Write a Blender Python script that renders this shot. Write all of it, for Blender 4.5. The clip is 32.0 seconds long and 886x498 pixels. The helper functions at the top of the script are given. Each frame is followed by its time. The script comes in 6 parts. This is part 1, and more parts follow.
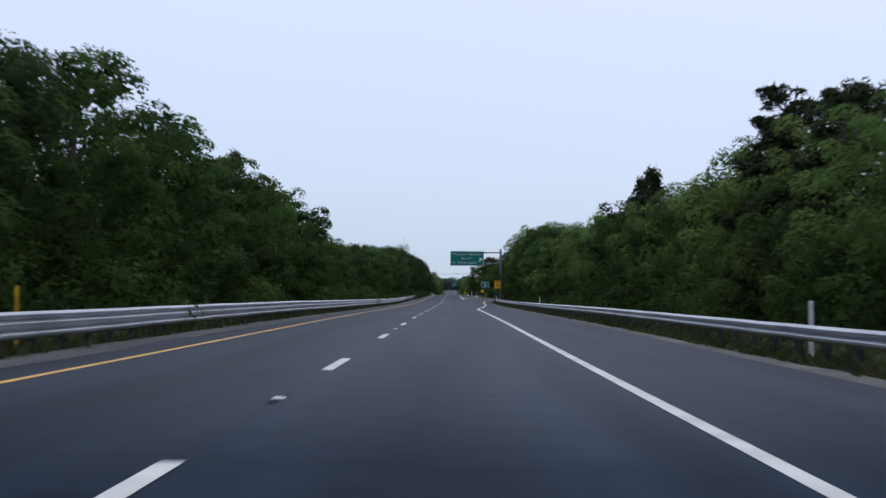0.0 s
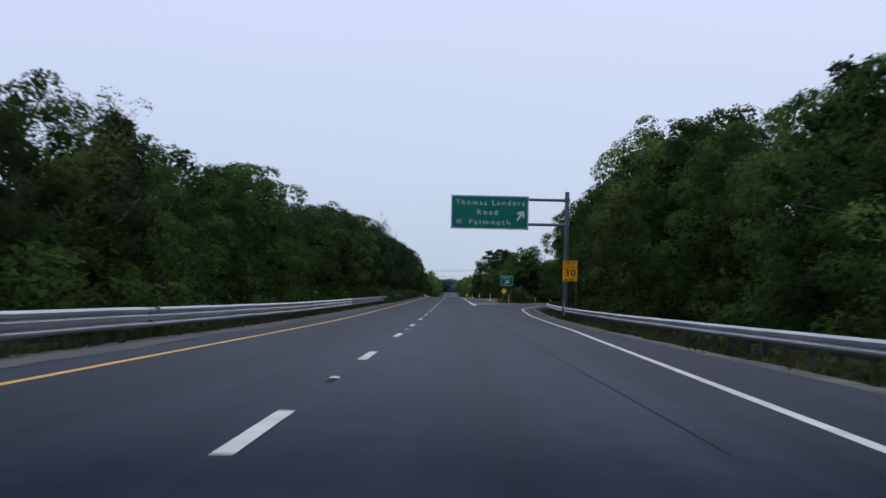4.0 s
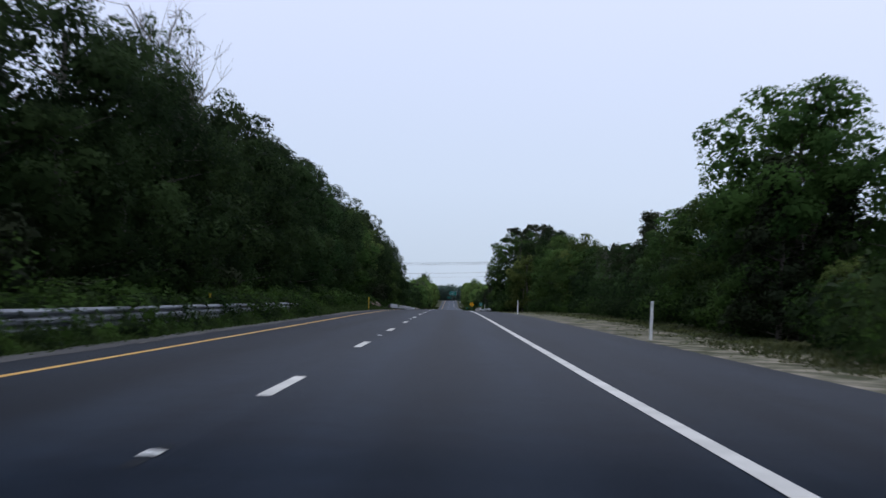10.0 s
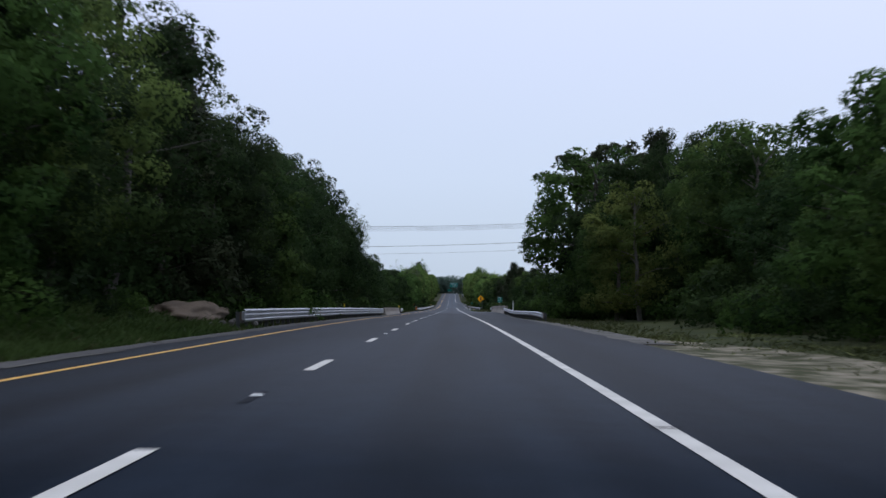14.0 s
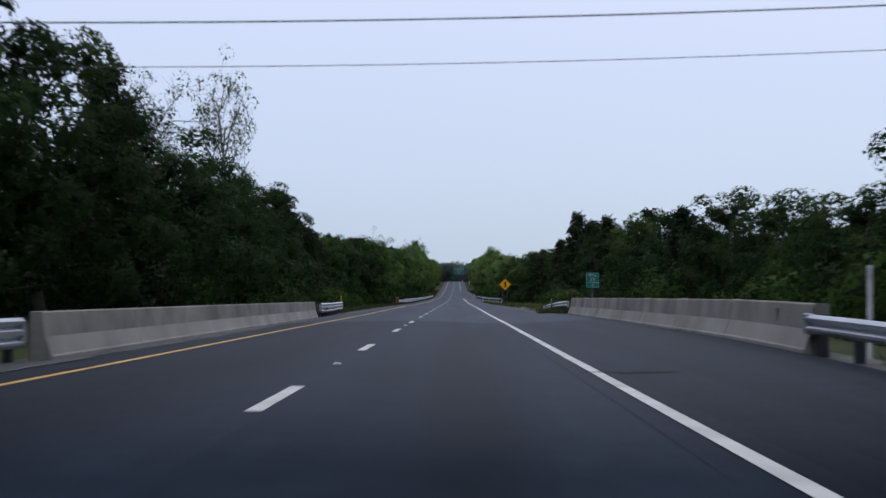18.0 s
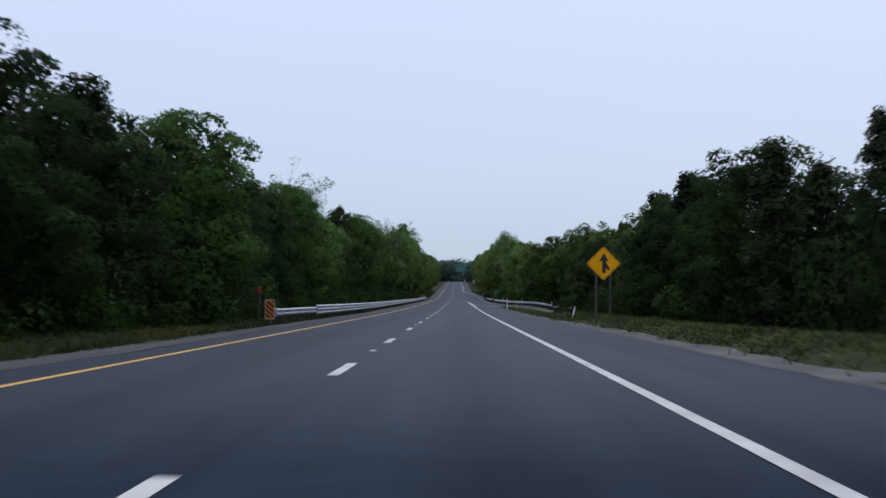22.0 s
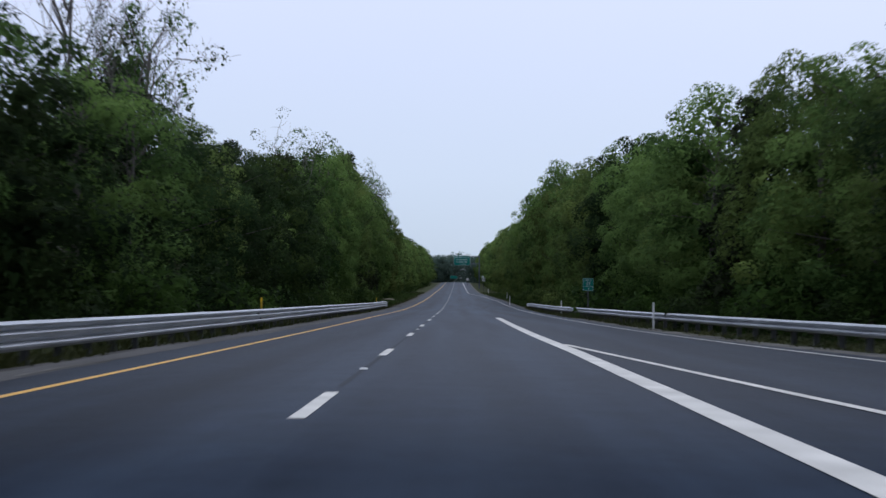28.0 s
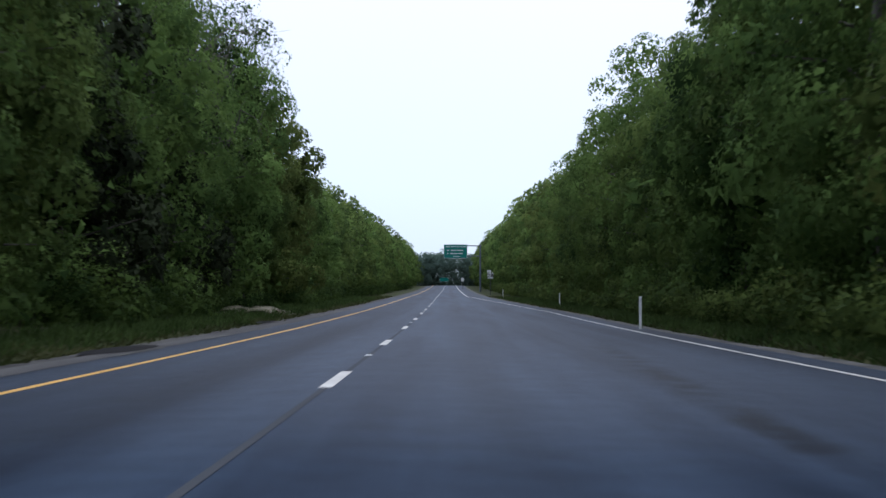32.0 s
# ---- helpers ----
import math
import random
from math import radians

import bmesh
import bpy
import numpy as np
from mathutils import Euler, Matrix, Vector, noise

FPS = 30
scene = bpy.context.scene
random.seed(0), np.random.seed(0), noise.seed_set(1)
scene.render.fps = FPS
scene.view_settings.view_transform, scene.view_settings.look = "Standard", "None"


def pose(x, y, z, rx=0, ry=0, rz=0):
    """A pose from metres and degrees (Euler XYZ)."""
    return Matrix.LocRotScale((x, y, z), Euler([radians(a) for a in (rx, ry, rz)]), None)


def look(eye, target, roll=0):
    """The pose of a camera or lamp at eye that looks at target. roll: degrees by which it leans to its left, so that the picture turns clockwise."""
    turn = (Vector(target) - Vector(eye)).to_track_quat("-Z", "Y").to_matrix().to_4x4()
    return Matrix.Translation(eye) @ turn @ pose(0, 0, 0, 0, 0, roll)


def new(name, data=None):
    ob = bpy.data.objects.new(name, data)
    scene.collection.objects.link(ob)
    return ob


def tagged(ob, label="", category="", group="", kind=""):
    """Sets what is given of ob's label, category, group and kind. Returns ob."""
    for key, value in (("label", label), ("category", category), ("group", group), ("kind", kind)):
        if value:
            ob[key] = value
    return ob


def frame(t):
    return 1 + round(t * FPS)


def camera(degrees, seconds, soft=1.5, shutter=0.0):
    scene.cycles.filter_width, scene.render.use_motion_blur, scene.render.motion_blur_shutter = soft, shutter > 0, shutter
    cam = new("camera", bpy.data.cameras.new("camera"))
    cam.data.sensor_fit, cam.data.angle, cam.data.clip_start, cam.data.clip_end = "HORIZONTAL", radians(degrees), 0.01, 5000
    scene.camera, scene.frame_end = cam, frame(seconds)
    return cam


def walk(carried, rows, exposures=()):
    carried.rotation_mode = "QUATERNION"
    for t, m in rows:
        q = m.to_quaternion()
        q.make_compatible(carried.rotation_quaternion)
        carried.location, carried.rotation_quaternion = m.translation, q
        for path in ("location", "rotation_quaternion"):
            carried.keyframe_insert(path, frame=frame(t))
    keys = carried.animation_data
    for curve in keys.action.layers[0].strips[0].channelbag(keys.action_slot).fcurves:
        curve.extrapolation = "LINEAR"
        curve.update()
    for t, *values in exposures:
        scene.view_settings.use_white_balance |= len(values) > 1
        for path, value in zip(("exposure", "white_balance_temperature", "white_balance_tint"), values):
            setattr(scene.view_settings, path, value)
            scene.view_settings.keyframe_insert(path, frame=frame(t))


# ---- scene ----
# ---------- camera and drive ----------
cam = camera(38.30, 32.0, soft=1.5, shutter=0.26)
PATH = [
    (0.0, 1.619, 22.662, 0.896, 0.427, 1.939, -0.512),
    (0.5, 1.587, 37.464, 0.853, 0.462, 2.049, -0.590),
    (1.0, 1.593, 52.271, 0.824, 0.480, 2.166, -0.759),
    (1.5, 1.584, 66.958, 0.803, 0.512, 2.162, -1.224),
    (2.0, 1.493, 81.517, 0.771, 0.588, 2.080, -0.879),
    (2.5, 1.420, 96.291, 0.716, 0.475, 2.102, -1.165),
    (3.0, 1.377, 111.179, 0.651, 0.447, 2.124, -0.922),
    (3.5, 1.373, 126.112, 0.591, 0.493, 2.045, -1.151),
    (5.5, 1.470, 185.902, 0.402, 0.215, 2.223, -1.278),
    (6.0, 1.471, 200.723, 0.388, 0.289, 2.350, -0.842),
    (6.5, 1.467, 215.578, 0.406, 0.352, 2.489, -1.578),
    (7.0, 1.468, 230.515, 0.442, 0.243, 2.439, -1.044),
    (7.5, 1.521, 245.482, 0.477, 0.149, 2.436, -1.183),
    (8.0, 1.576, 260.365, 0.512, 0.132, 2.446, -1.109),
    (8.5, 1.605, 275.081, 0.551, 0.079, 2.504, -1.235),
    (9.0, 1.716, 289.727, 0.594, 0.071, 2.577, -1.305),
    (9.5, 1.781, 304.573, 0.644, 0.236, 2.627, -0.158),
    (10.0, 1.785, 319.531, 0.700, 0.370, 2.436, -1.166),
    (10.5, 1.796, 334.485, 0.761, 0.355, 2.582, -1.083),
    (11.0, 1.790, 349.314, 0.825, 0.239, 2.549, -1.123),
    (11.5, 1.830, 363.841, 0.884, 0.223, 2.499, -1.123),
    (12.0, 1.844, 378.299, 0.945, 0.272, 2.462, -1.148),
    (12.5, 1.847, 392.777, 0.999, 0.360, 2.494, -1.037),
    (13.0, 1.880, 407.127, 1.032, 0.401, 2.388, -0.905),
    (13.5, 1.913, 421.767, 1.053, 0.420, 2.301, -0.643),
    (14.0, 1.933, 436.488, 1.051, 0.422, 2.118, -0.481),
    (14.5, 1.929, 451.115, 1.018, 0.522, 2.120, -0.523),
    (16.5, 1.830, 509.312, 0.674, 0.684, 1.898, -0.498),
    (17.0, 1.774, 523.800, 0.551, 0.688, 1.795, -0.925),
    (17.5, 1.753, 538.259, 0.409, 0.613, 1.666, -0.723),
    (18.0, 1.706, 552.706, 0.263, 0.610, 1.649, -0.514),
    (18.5, 1.637, 567.176, 0.131, 0.563, 1.793, -1.245),
    (19.0, 1.611, 581.737, 0.009, 0.554, 1.728, -1.579),
    (19.5, 1.621, 596.330, -0.113, 0.537, 1.787, -0.991),
    (20.0, 1.571, 610.906, -0.241, 0.455, 1.830, -1.135),
    (20.5, 1.604, 625.551, -0.376, 0.398, 1.711, -1.465),
    (21.0, 1.657, 640.223, -0.505, 0.380, 1.719, -0.255),
    (21.5, 1.633, 654.826, -0.619, 0.508, 1.710, -0.430),
    (22.0, 1.552, 669.401, -0.726, 0.653, 1.751, -0.628),
    (22.5, 1.497, 683.989, -0.844, 0.807, 1.871, -0.402),
    (23.0, 1.426, 698.617, -0.976, 0.743, 1.653, -0.508),
    (23.5, 1.371, 713.355, -1.113, 0.651, 1.622, -0.772),
    (24.0, 1.378, 728.172, -1.251, 0.481, 1.799, -0.725),
    (24.5, 1.392, 743.028, -1.392, 0.396, 1.767, -0.298),
    (25.0, 1.433, 757.764, -1.522, 0.376, 1.852, -0.430),
    (25.5, 1.526, 772.298, -1.635, 0.496, 1.876, -0.185),
    (27.5, 1.458, 830.717, -1.958, 0.655, 2.109, -0.292),
    (28.0, 1.333, 845.465, -2.026, 0.640, 2.002, -0.185),
    (28.5, 1.231, 860.321, -2.104, 0.547, 1.866, -0.626),
    (29.0, 1.199, 875.272, -2.180, 0.539, 1.943, -0.691),
    (29.5, 1.227, 890.344, -2.244, 0.539, 1.916, -0.357),
    (30.0, 1.210, 905.356, -2.298, 0.500, 2.000, -0.354),
    (30.5, 1.200, 920.148, -2.346, 0.421, 1.939, -0.521),
    (31.0, 1.285, 934.761, -2.401, 0.438, 1.992, -0.425),
    (31.5, 1.350, 949.297, -2.447, 0.340, 1.951, -0.293),
    (32.0, 1.365, 963.889, -2.456, 0.261, 2.341, -0.029),
]
walk(cam, [(r[0], pose(r[1], r[2], r[3], 90 + r[5], r[6], r[4])) for r in PATH],
     [(0, 0.15), (2, 0.0), (6, 0.0), (8, 0.1), (12, 0.12), (18, 0.05), (25, 0.05), (28, 0.12), (30, 0.24), (31, 0.38), (32, 0.58)])

# ---------- sky and light ----------
world = bpy.data.worlds.new("overcast_sky")
scene.world = world
world.use_nodes = True
wn, wl = world.node_tree.nodes, world.node_tree.links
wn.clear()
w_out = wn.new("ShaderNodeOutputWorld")
w_mix = wn.new("ShaderNodeMixShader")
w_sky = wn.new("ShaderNodeTexSky")
w_sky.sky_type, w_sky.sun_disc = "NISHITA", False
w_sky.sun_elevation, w_sky.sun_rotation = radians(38), radians(20)
w_bg1, w_bg2 = wn.new("ShaderNodeBackground"), wn.new("ShaderNodeBackground")
w_bg1.inputs[1].default_value = 0.1
w_bg2.inputs[1].default_value = 0.92
w_co, w_sep, w_ramp = wn.new("ShaderNodeTexCoord"), wn.new("ShaderNodeSeparateXYZ"), wn.new("ShaderNodeValToRGB")
w_no = wn.new("ShaderNodeTexNoise")
w_no.inputs["Scale"].default_value, w_no.inputs["Detail"].default_value = 2.2, 3
w_add = wn.new("ShaderNodeMath")
w_add.operation = "MULTIPLY_ADD"
w_add.inputs[1].default_value = 0.05
w_mr = wn.new("ShaderNodeMath")
w_mr.operation = "MULTIPLY_ADD"
w_mr.inputs[1].default_value, w_mr.inputs[2].default_value = 1.0, -0.01
wl.new(w_co.outputs["Generated"], w_sep.inputs[0])
wl.new(w_co.outputs["Generated"], w_no.inputs["Vector"])
wl.new(w_sep.outputs[2], w_mr.inputs[0])
wl.new(w_no.outputs[0], w_add.inputs[0])
wl.new(w_mr.outputs[0], w_add.inputs[2])
wl.new(w_add.outputs[0], w_ramp.inputs[0])
er = w_ramp.color_ramp.elements
er[0].position, er[0].color = 0.0, (0.46, 0.58, 0.74, 1)
er[1].position, er[1].color = 0.25, (0.71, 0.79, 1.06, 1)
e2 = er.new(0.1)
e2.color = (0.60, 0.71, 0.92, 1)
e3 = er.new(1.0)
e3.color = (1.05, 1.14, 1.38, 1)
wl.new(w_sky.outputs[0], w_bg1.inputs[0])
wl.new(w_ramp.outputs[0], w_bg2.inputs[0])
w_mix.inputs[0].default_value = 0.94
wl.new(w_bg1.outputs[0], w_mix.inputs[1])
wl.new(w_bg2.outputs[0], w_mix.inputs[2])
wl.new(w_mix.outputs[0], w_out.inputs[0])

sun = new("sun", bpy.data.lights.new("sun", "SUN"))
sun.data.energy, sun.data.angle, sun.data.color = 0.5, radians(60), (1.0, 0.97, 0.93)
sun.matrix_world = look((40, 60, 200), (0, 0, 0))

# ---------- materials ----------
def material(name, dark, light, rough=0.7, metal=0.0, big=0.6, fine=30.0, bump=0.0, spread=0.0, stretch=(1, 1, 1), world_space=True, island=0.0, translucent=0.0, spec=0.5, swing=(-0.1, 0.65), hue=0.0):
    m = bpy.data.materials.new(name)
    m.use_nodes = True
    n, l = m.node_tree.nodes, m.node_tree.links
    bsdf = n["Principled BSDF"]
    bsdf.inputs["Metallic"].default_value = metal
    bsdf.inputs["Specular IOR Level"].default_value = spec
    if world_space:
        vec = n.new("ShaderNodeNewGeometry").outputs["Position"]
    else:
        vec = n.new("ShaderNodeTexCoord").outputs["Object"]
    mp = n.new("ShaderNodeMapping")
    mp.inputs["Scale"].default_value = stretch
    l.new(vec, mp.inputs[0])
    a, b = n.new("ShaderNodeTexNoise"), n.new("ShaderNodeTexNoise")
    a.inputs["Scale"].default_value, a.inputs["Detail"].default_value = big, 5
    b.inputs["Scale"].default_value, b.inputs["Detail"].default_value = fine, 3
    l.new(mp.outputs[0], a.inputs["Vector"])
    l.new(vec, b.inputs["Vector"])
    s = n.new("ShaderNodeMath")
    s.operation = "MULTIPLY_ADD"
    s.inputs[1].default_value = 0.45
    l.new(b.outputs[0], s.inputs[0])
    k = n.new("ShaderNodeMapRange")
    k.inputs[1].default_value, k.inputs[2].default_value = 0.3, 0.7
    k.inputs[3].default_value, k.inputs[4].default_value = swing
    l.new(a.outputs[0], k.inputs[0])
    l.new(k.outputs[0], s.inputs[2])
    fac = s.outputs[0]
    for amount, node, out in ((spread, "ShaderNodeObjectInfo", "Random"), (island, "ShaderNodeNewGeometry", "Random Per Island")):
        if amount:
            r = n.new("ShaderNodeMath")
            r.operation = "MULTIPLY_ADD"
            r.inputs[1].default_value = amount
            l.new(n.new(node).outputs[out], r.inputs[0])
            sub = n.new("ShaderNodeMath")
            sub.operation = "ADD"
            sub.inputs[1].default_value = -amount / 2
            l.new(fac, sub.inputs[0])
            l.new(sub.outputs[0], r.inputs[2])
            fac = r.outputs[0]
    mix = n.new("ShaderNodeMix")
    mix.data_type, mix.clamp_factor = "RGBA", True
    mix.inputs[6].default_value, mix.inputs[7].default_value = (*dark, 1), (*light, 1)
    l.new(fac, mix.inputs[0])
    colour = mix.outputs[2]
    if hue:
        hs, hr = n.new("ShaderNodeHueSaturation"), n.new("ShaderNodeMapRange")
        hr.inputs[3].default_value, hr.inputs[4].default_value = 0.5 - 0.6 * hue, 0.5 + 0.4 * hue
        l.new(n.new("ShaderNodeObjectInfo").outputs["Random"], hr.inputs[0])
        l.new(hr.outputs[0], hs.inputs["Hue"])
        l.new(colour, hs.inputs["Color"])
        colour = hs.outputs[0]
    l.new(colour, bsdf.inputs["Base Color"])
    rr = n.new("ShaderNodeMapRange")
    rr.inputs[3].default_value, rr.inputs[4].default_value = max(0.05, rough - 0.08), min(1, rough + 0.08)
    l.new(b.outputs[0], rr.inputs[0])
    l.new(rr.outputs[0], bsdf.inputs["Roughness"])
    if bump:
        bp = n.new("ShaderNodeBump")
        bp.inputs["Strength"].default_value, bp.inputs["Distance"].default_value = bump, 0.02
        l.new(b.outputs[0], bp.inputs["Height"])
        l.new(bp.outputs[0], bsdf.inputs["Normal"])
    if translucent:
        tr, ms = n.new("ShaderNodeBsdfTranslucent"), n.new("ShaderNodeMixShader")
        l.new(colour, tr.inputs[0])
        ms.inputs[0].default_value = translucent
        l.new(bsdf.outputs[0], ms.inputs[1])
        l.new(tr.outputs[0], ms.inputs[2])
        l.new(ms.outputs[0], n["Material Output"].inputs[0])
    return m


asphalt = material("asphalt", (0.0100, 0.0160, 0.0275), (0.0208, 0.0318, 0.0510), 0.7, spec=0.0, big=0.9, fine=45, bump=0.25, stretch=(1.0, 0.045, 1), swing=(-0.35, 0.9))

# oil-darkened strips along the middle of each lane
an, al = asphalt.node_tree.nodes, asphalt.node_tree.links
a_geo, a_sep = an.new("ShaderNodeNewGeometry"), an.new("ShaderNodeSeparateXYZ")
al.new(a_geo.outputs["Position"], a_sep.inputs[0])
a_abs, a_off, a_dist = an.new("ShaderNodeMath"), an.new("ShaderNodeMath"), an.new("ShaderNodeMath")
a_abs.operation, a_off.operation, a_dist.operation = "ABSOLUTE", "SUBTRACT", "ABSOLUTE"
a_off.inputs[1].default_value = 1.8
al.new(a_sep.outputs[0], a_abs.inputs[0])
al.new(a_abs.outputs[0], a_off.inputs[0])
al.new(a_off.outputs[0], a_dist.inputs[0])
a_rng = an.new("ShaderNodeMapRange")
a_rng.interpolation_type = "SMOOTHSTEP"
a_rng.inputs[1].default_value, a_rng.inputs[2].default_value = 0.0, 0.75
a_rng.inputs[3].default_value, a_rng.inputs[4].default_value = 0.8, 1.06
al.new(a_dist.outputs[0], a_rng.inputs[0])
a_mul = an.new("ShaderNodeVectorMath")
a_mul.operation = "SCALE"
a_bsdf = an["Principled BSDF"]
al.new(a_bsdf.inputs["Base Color"].links[0].from_socket, a_mul.inputs[0])
# the stretch past the entrance ramp turns paler, up to 1.45 times
a_paler, a_both = an.new("ShaderNodeMapRange"), an.new("ShaderNodeMath")
a_paler.inputs[1].default_value, a_paler.inputs[2].default_value = 880.0, 960.0
a_paler.inputs[3].default_value, a_paler.inputs[4].default_value = 1.0, 1.45
a_both.operation = "MULTIPLY"
al.new(a_sep.outputs[1], a_paler.inputs[0])
# newer, blacker paving between the exit and the bridge joint
a_new, a_joint, a_p1 = an.new("ShaderNodeMapRange"), an.new("ShaderNodeMapRange"), an.new("ShaderNodeMath")
a_new.inputs[1].default_value, a_new.inputs[2].default_value, a_new.inputs[3].default_value, a_new.inputs[4].default_value = 205.0, 300.0, 1.0, 0.62
a_joint.inputs[1].default_value, a_joint.inputs[2].default_value, a_joint.inputs[3].default_value, a_joint.inputs[4].default_value = 603.6, 604.4, 1.0, 1.76
a_p1.operation = "MULTIPLY"
al.new(a_sep.outputs[1], a_new.inputs[0])
al.new(a_sep.outputs[1], a_joint.inputs[0])
al.new(a_new.outputs[0], a_p1.inputs[0])
al.new(a_joint.outputs[0], a_p1.inputs[1])
a_p2 = an.new("ShaderNodeMath")
a_p2.operation = "MULTIPLY"
# the overtaking lane is darker, down to 0.8 on its left side
a_left, a_lane = an.new("ShaderNodeMapRange"), an.new("ShaderNodeMath")
a_left.interpolation_type, a_lane.operation = "SMOOTHSTEP", "MULTIPLY"
a_left.inputs[1].default_value, a_left.inputs[2].default_value, a_left.inputs[3].default_value, a_left.inputs[4].default_value = -2.4, 0.6, 0.8, 1.0
al.new(a_sep.outputs[0], a_left.inputs[0])
al.new(a_rng.outputs[0], a_lane.inputs[0])
al.new(a_left.outputs[0], a_lane.inputs[1])
al.new(a_lane.outputs[0], a_p2.inputs[0])
al.new(a_p1.outputs[0], a_p2.inputs[1])
al.new(a_p2.outputs[0], a_both.inputs[0])
al.new(a_paler.outputs[0], a_both.inputs[1])
# a trail of spilled oil in the acceleration lane
a_near, a_gap, a_len, a_blot = an.new("ShaderNodeMath"), an.new("ShaderNodeMath"), an.new("ShaderNodeMapRange"), an.new("ShaderNodeTexNoise")
a_near.operation, a_near.inputs[1].default_value = "SUBTRACT", -35.9
a_slant, a_spot = an.new("ShaderNodeMath"), an.new("ShaderNodeMapRange")
a_slant.operation, a_slant.inputs[1].default_value = "MULTIPLY_ADD", -0.041
a_spot.inputs[1].default_value, a_spot.inputs[2].default_value = 0.4, 0.58
a_gap.operation = "ABSOLUTE"
a_wide = an.new("ShaderNodeMapRange")
a_wide.interpolation_type = a_len.interpolation_type = "SMOOTHSTEP"
a_wide.inputs[1].default_value, a_wide.inputs[2].default_value, a_wide.inputs[3].default_value, a_wide.inputs[4].default_value = 0.05, 0.42, 1.0, 0.0
a_far, a_sub = an.new("ShaderNodeMath"), an.new("ShaderNodeMath")
a_sub.operation, a_sub.inputs[1].default_value = "SUBTRACT", 981.0
a_far.operation = "ABSOLUTE"
a_len.inputs[1].default_value, a_len.inputs[2].default_value, a_len.inputs[3].default_value, a_len.inputs[4].default_value = 6.0, 16.0, 1.0, 0.0
a_blot.inputs["Scale"].default_value, a_blot.inputs["Detail"].default_value = 1.6, 5
al.new(a_sep.outputs[1], a_slant.inputs[0])
al.new(a_sep.outputs[0], a_slant.inputs[2])
al.new(a_slant.outputs[0], a_near.inputs[0])
al.new(a_near.outputs[0], a_gap.inputs[0])
al.new(a_gap.outputs[0], a_wide.inputs[0])
al.new(a_sep.outputs[1], a_sub.inputs[0])
al.new(a_sub.outputs[0], a_far.inputs[0])
al.new(a_far.outputs[0], a_len.inputs[0])
al.new(a_geo.outputs["Position"], a_blot.inputs["Vector"])
a_m1, a_m2, a_m3, a_m4 = [an.new("ShaderNodeMath") for k in range(4)]
a_m1.operation = a_m2.operation = a_m4.operation = "MULTIPLY"
a_m3.operation = "MULTIPLY_ADD"
a_m3.inputs[1].default_value, a_m3.inputs[2].default_value = -0.6, 1.0
al.new(a_wide.outputs[0], a_m1.inputs[0])
al.new(a_len.outputs[0], a_m1.inputs[1])
al.new(a_m1.outputs[0], a_m2.inputs[0])
al.new(a_blot.outputs[0], a_spot.inputs[0])
al.new(a_spot.outputs[0], a_m2.inputs[1])
al.new(a_m2.outputs[0], a_m3.inputs[0])
al.new(a_both.outputs[0], a_m4.inputs[0])
al.new(a_m3.outputs[0], a_m4.inputs[1])
a_mot, a_mr, a_edge, a_m5, a_m6 = an.new("ShaderNodeTexNoise"), an.new("ShaderNodeMapRange"), an.new("ShaderNodeMapRange"), an.new("ShaderNodeMath"), an.new("ShaderNodeMath")
a_mot.inputs["Scale"].default_value, a_mot.inputs["Detail"].default_value, a_mot.inputs["Roughness"].default_value = 1.7, 6, 0.65
a_mr.inputs[1].default_value, a_mr.inputs[2].default_value, a_mr.inputs[3].default_value, a_mr.inputs[4].default_value = 0.3, 0.7, 0.8, 1.2
# the shoulder's paving is a shade darker than the lanes
a_edge.inputs[1].default_value, a_edge.inputs[2].default_value, a_edge.inputs[3].default_value, a_edge.inputs[4].default_value = 3.74, 3.86, 1.0, 0.82
a_m5.operation = a_m6.operation = "MULTIPLY"
al.new(a_geo.outputs["Position"], a_mot.inputs["Vector"])
al.new(a_mot.outputs[0], a_mr.inputs[0])
al.new(a_sep.outputs[0], a_edge.inputs[0])
al.new(a_mr.outputs[0], a_m5.inputs[0])
al.new(a_edge.outputs[0], a_m5.inputs[1])
al.new(a_m4.outputs[0], a_m6.inputs[0])
al.new(a_m5.outputs[0], a_m6.inputs[1])
al.new(a_m6.outputs[0], a_mul.inputs["Scale"])
al.new(a_mul.outputs[0], a_bsdf.inputs["Base Color"])
# the stones gloss only at a grazing look, less in the overtaking lane and the blacker paving
a_lay, a_gl = an.new("ShaderNodeLayerWeight"), an.new("ShaderNodeMapRange")
a_gl.interpolation_type = "SMOOTHSTEP"
a_gl.inputs[1].default_value, a_gl.inputs[2].default_value, a_gl.inputs[3].default_value, a_gl.inputs[4].default_value = 0.86, 0.985, 0.02, 0.24
al.new(a_lay.outputs["Facing"], a_gl.inputs[0])
a_tone, a_pow, a_gloss = an.new("ShaderNodeMath"), an.new("ShaderNodeMath"), an.new("ShaderNodeMath")
a_tone.operation = a_gloss.operation = "MULTIPLY"
a_pow.operation, a_pow.inputs[1].default_value = "POWER", 0.7
al.new(a_left.outputs[0], a_tone.inputs[0])
al.new(a_p1.outputs[0], a_tone.inputs[1])
al.new(a_tone.outputs[0], a_pow.inputs[0])
al.new(a_gl.outputs[0], a_gloss.inputs[0])
al.new(a_pow.outputs[0], a_gloss.inputs[1])
al.new(a_gloss.outputs[0], a_bsdf.inputs["Specular IOR Level"])
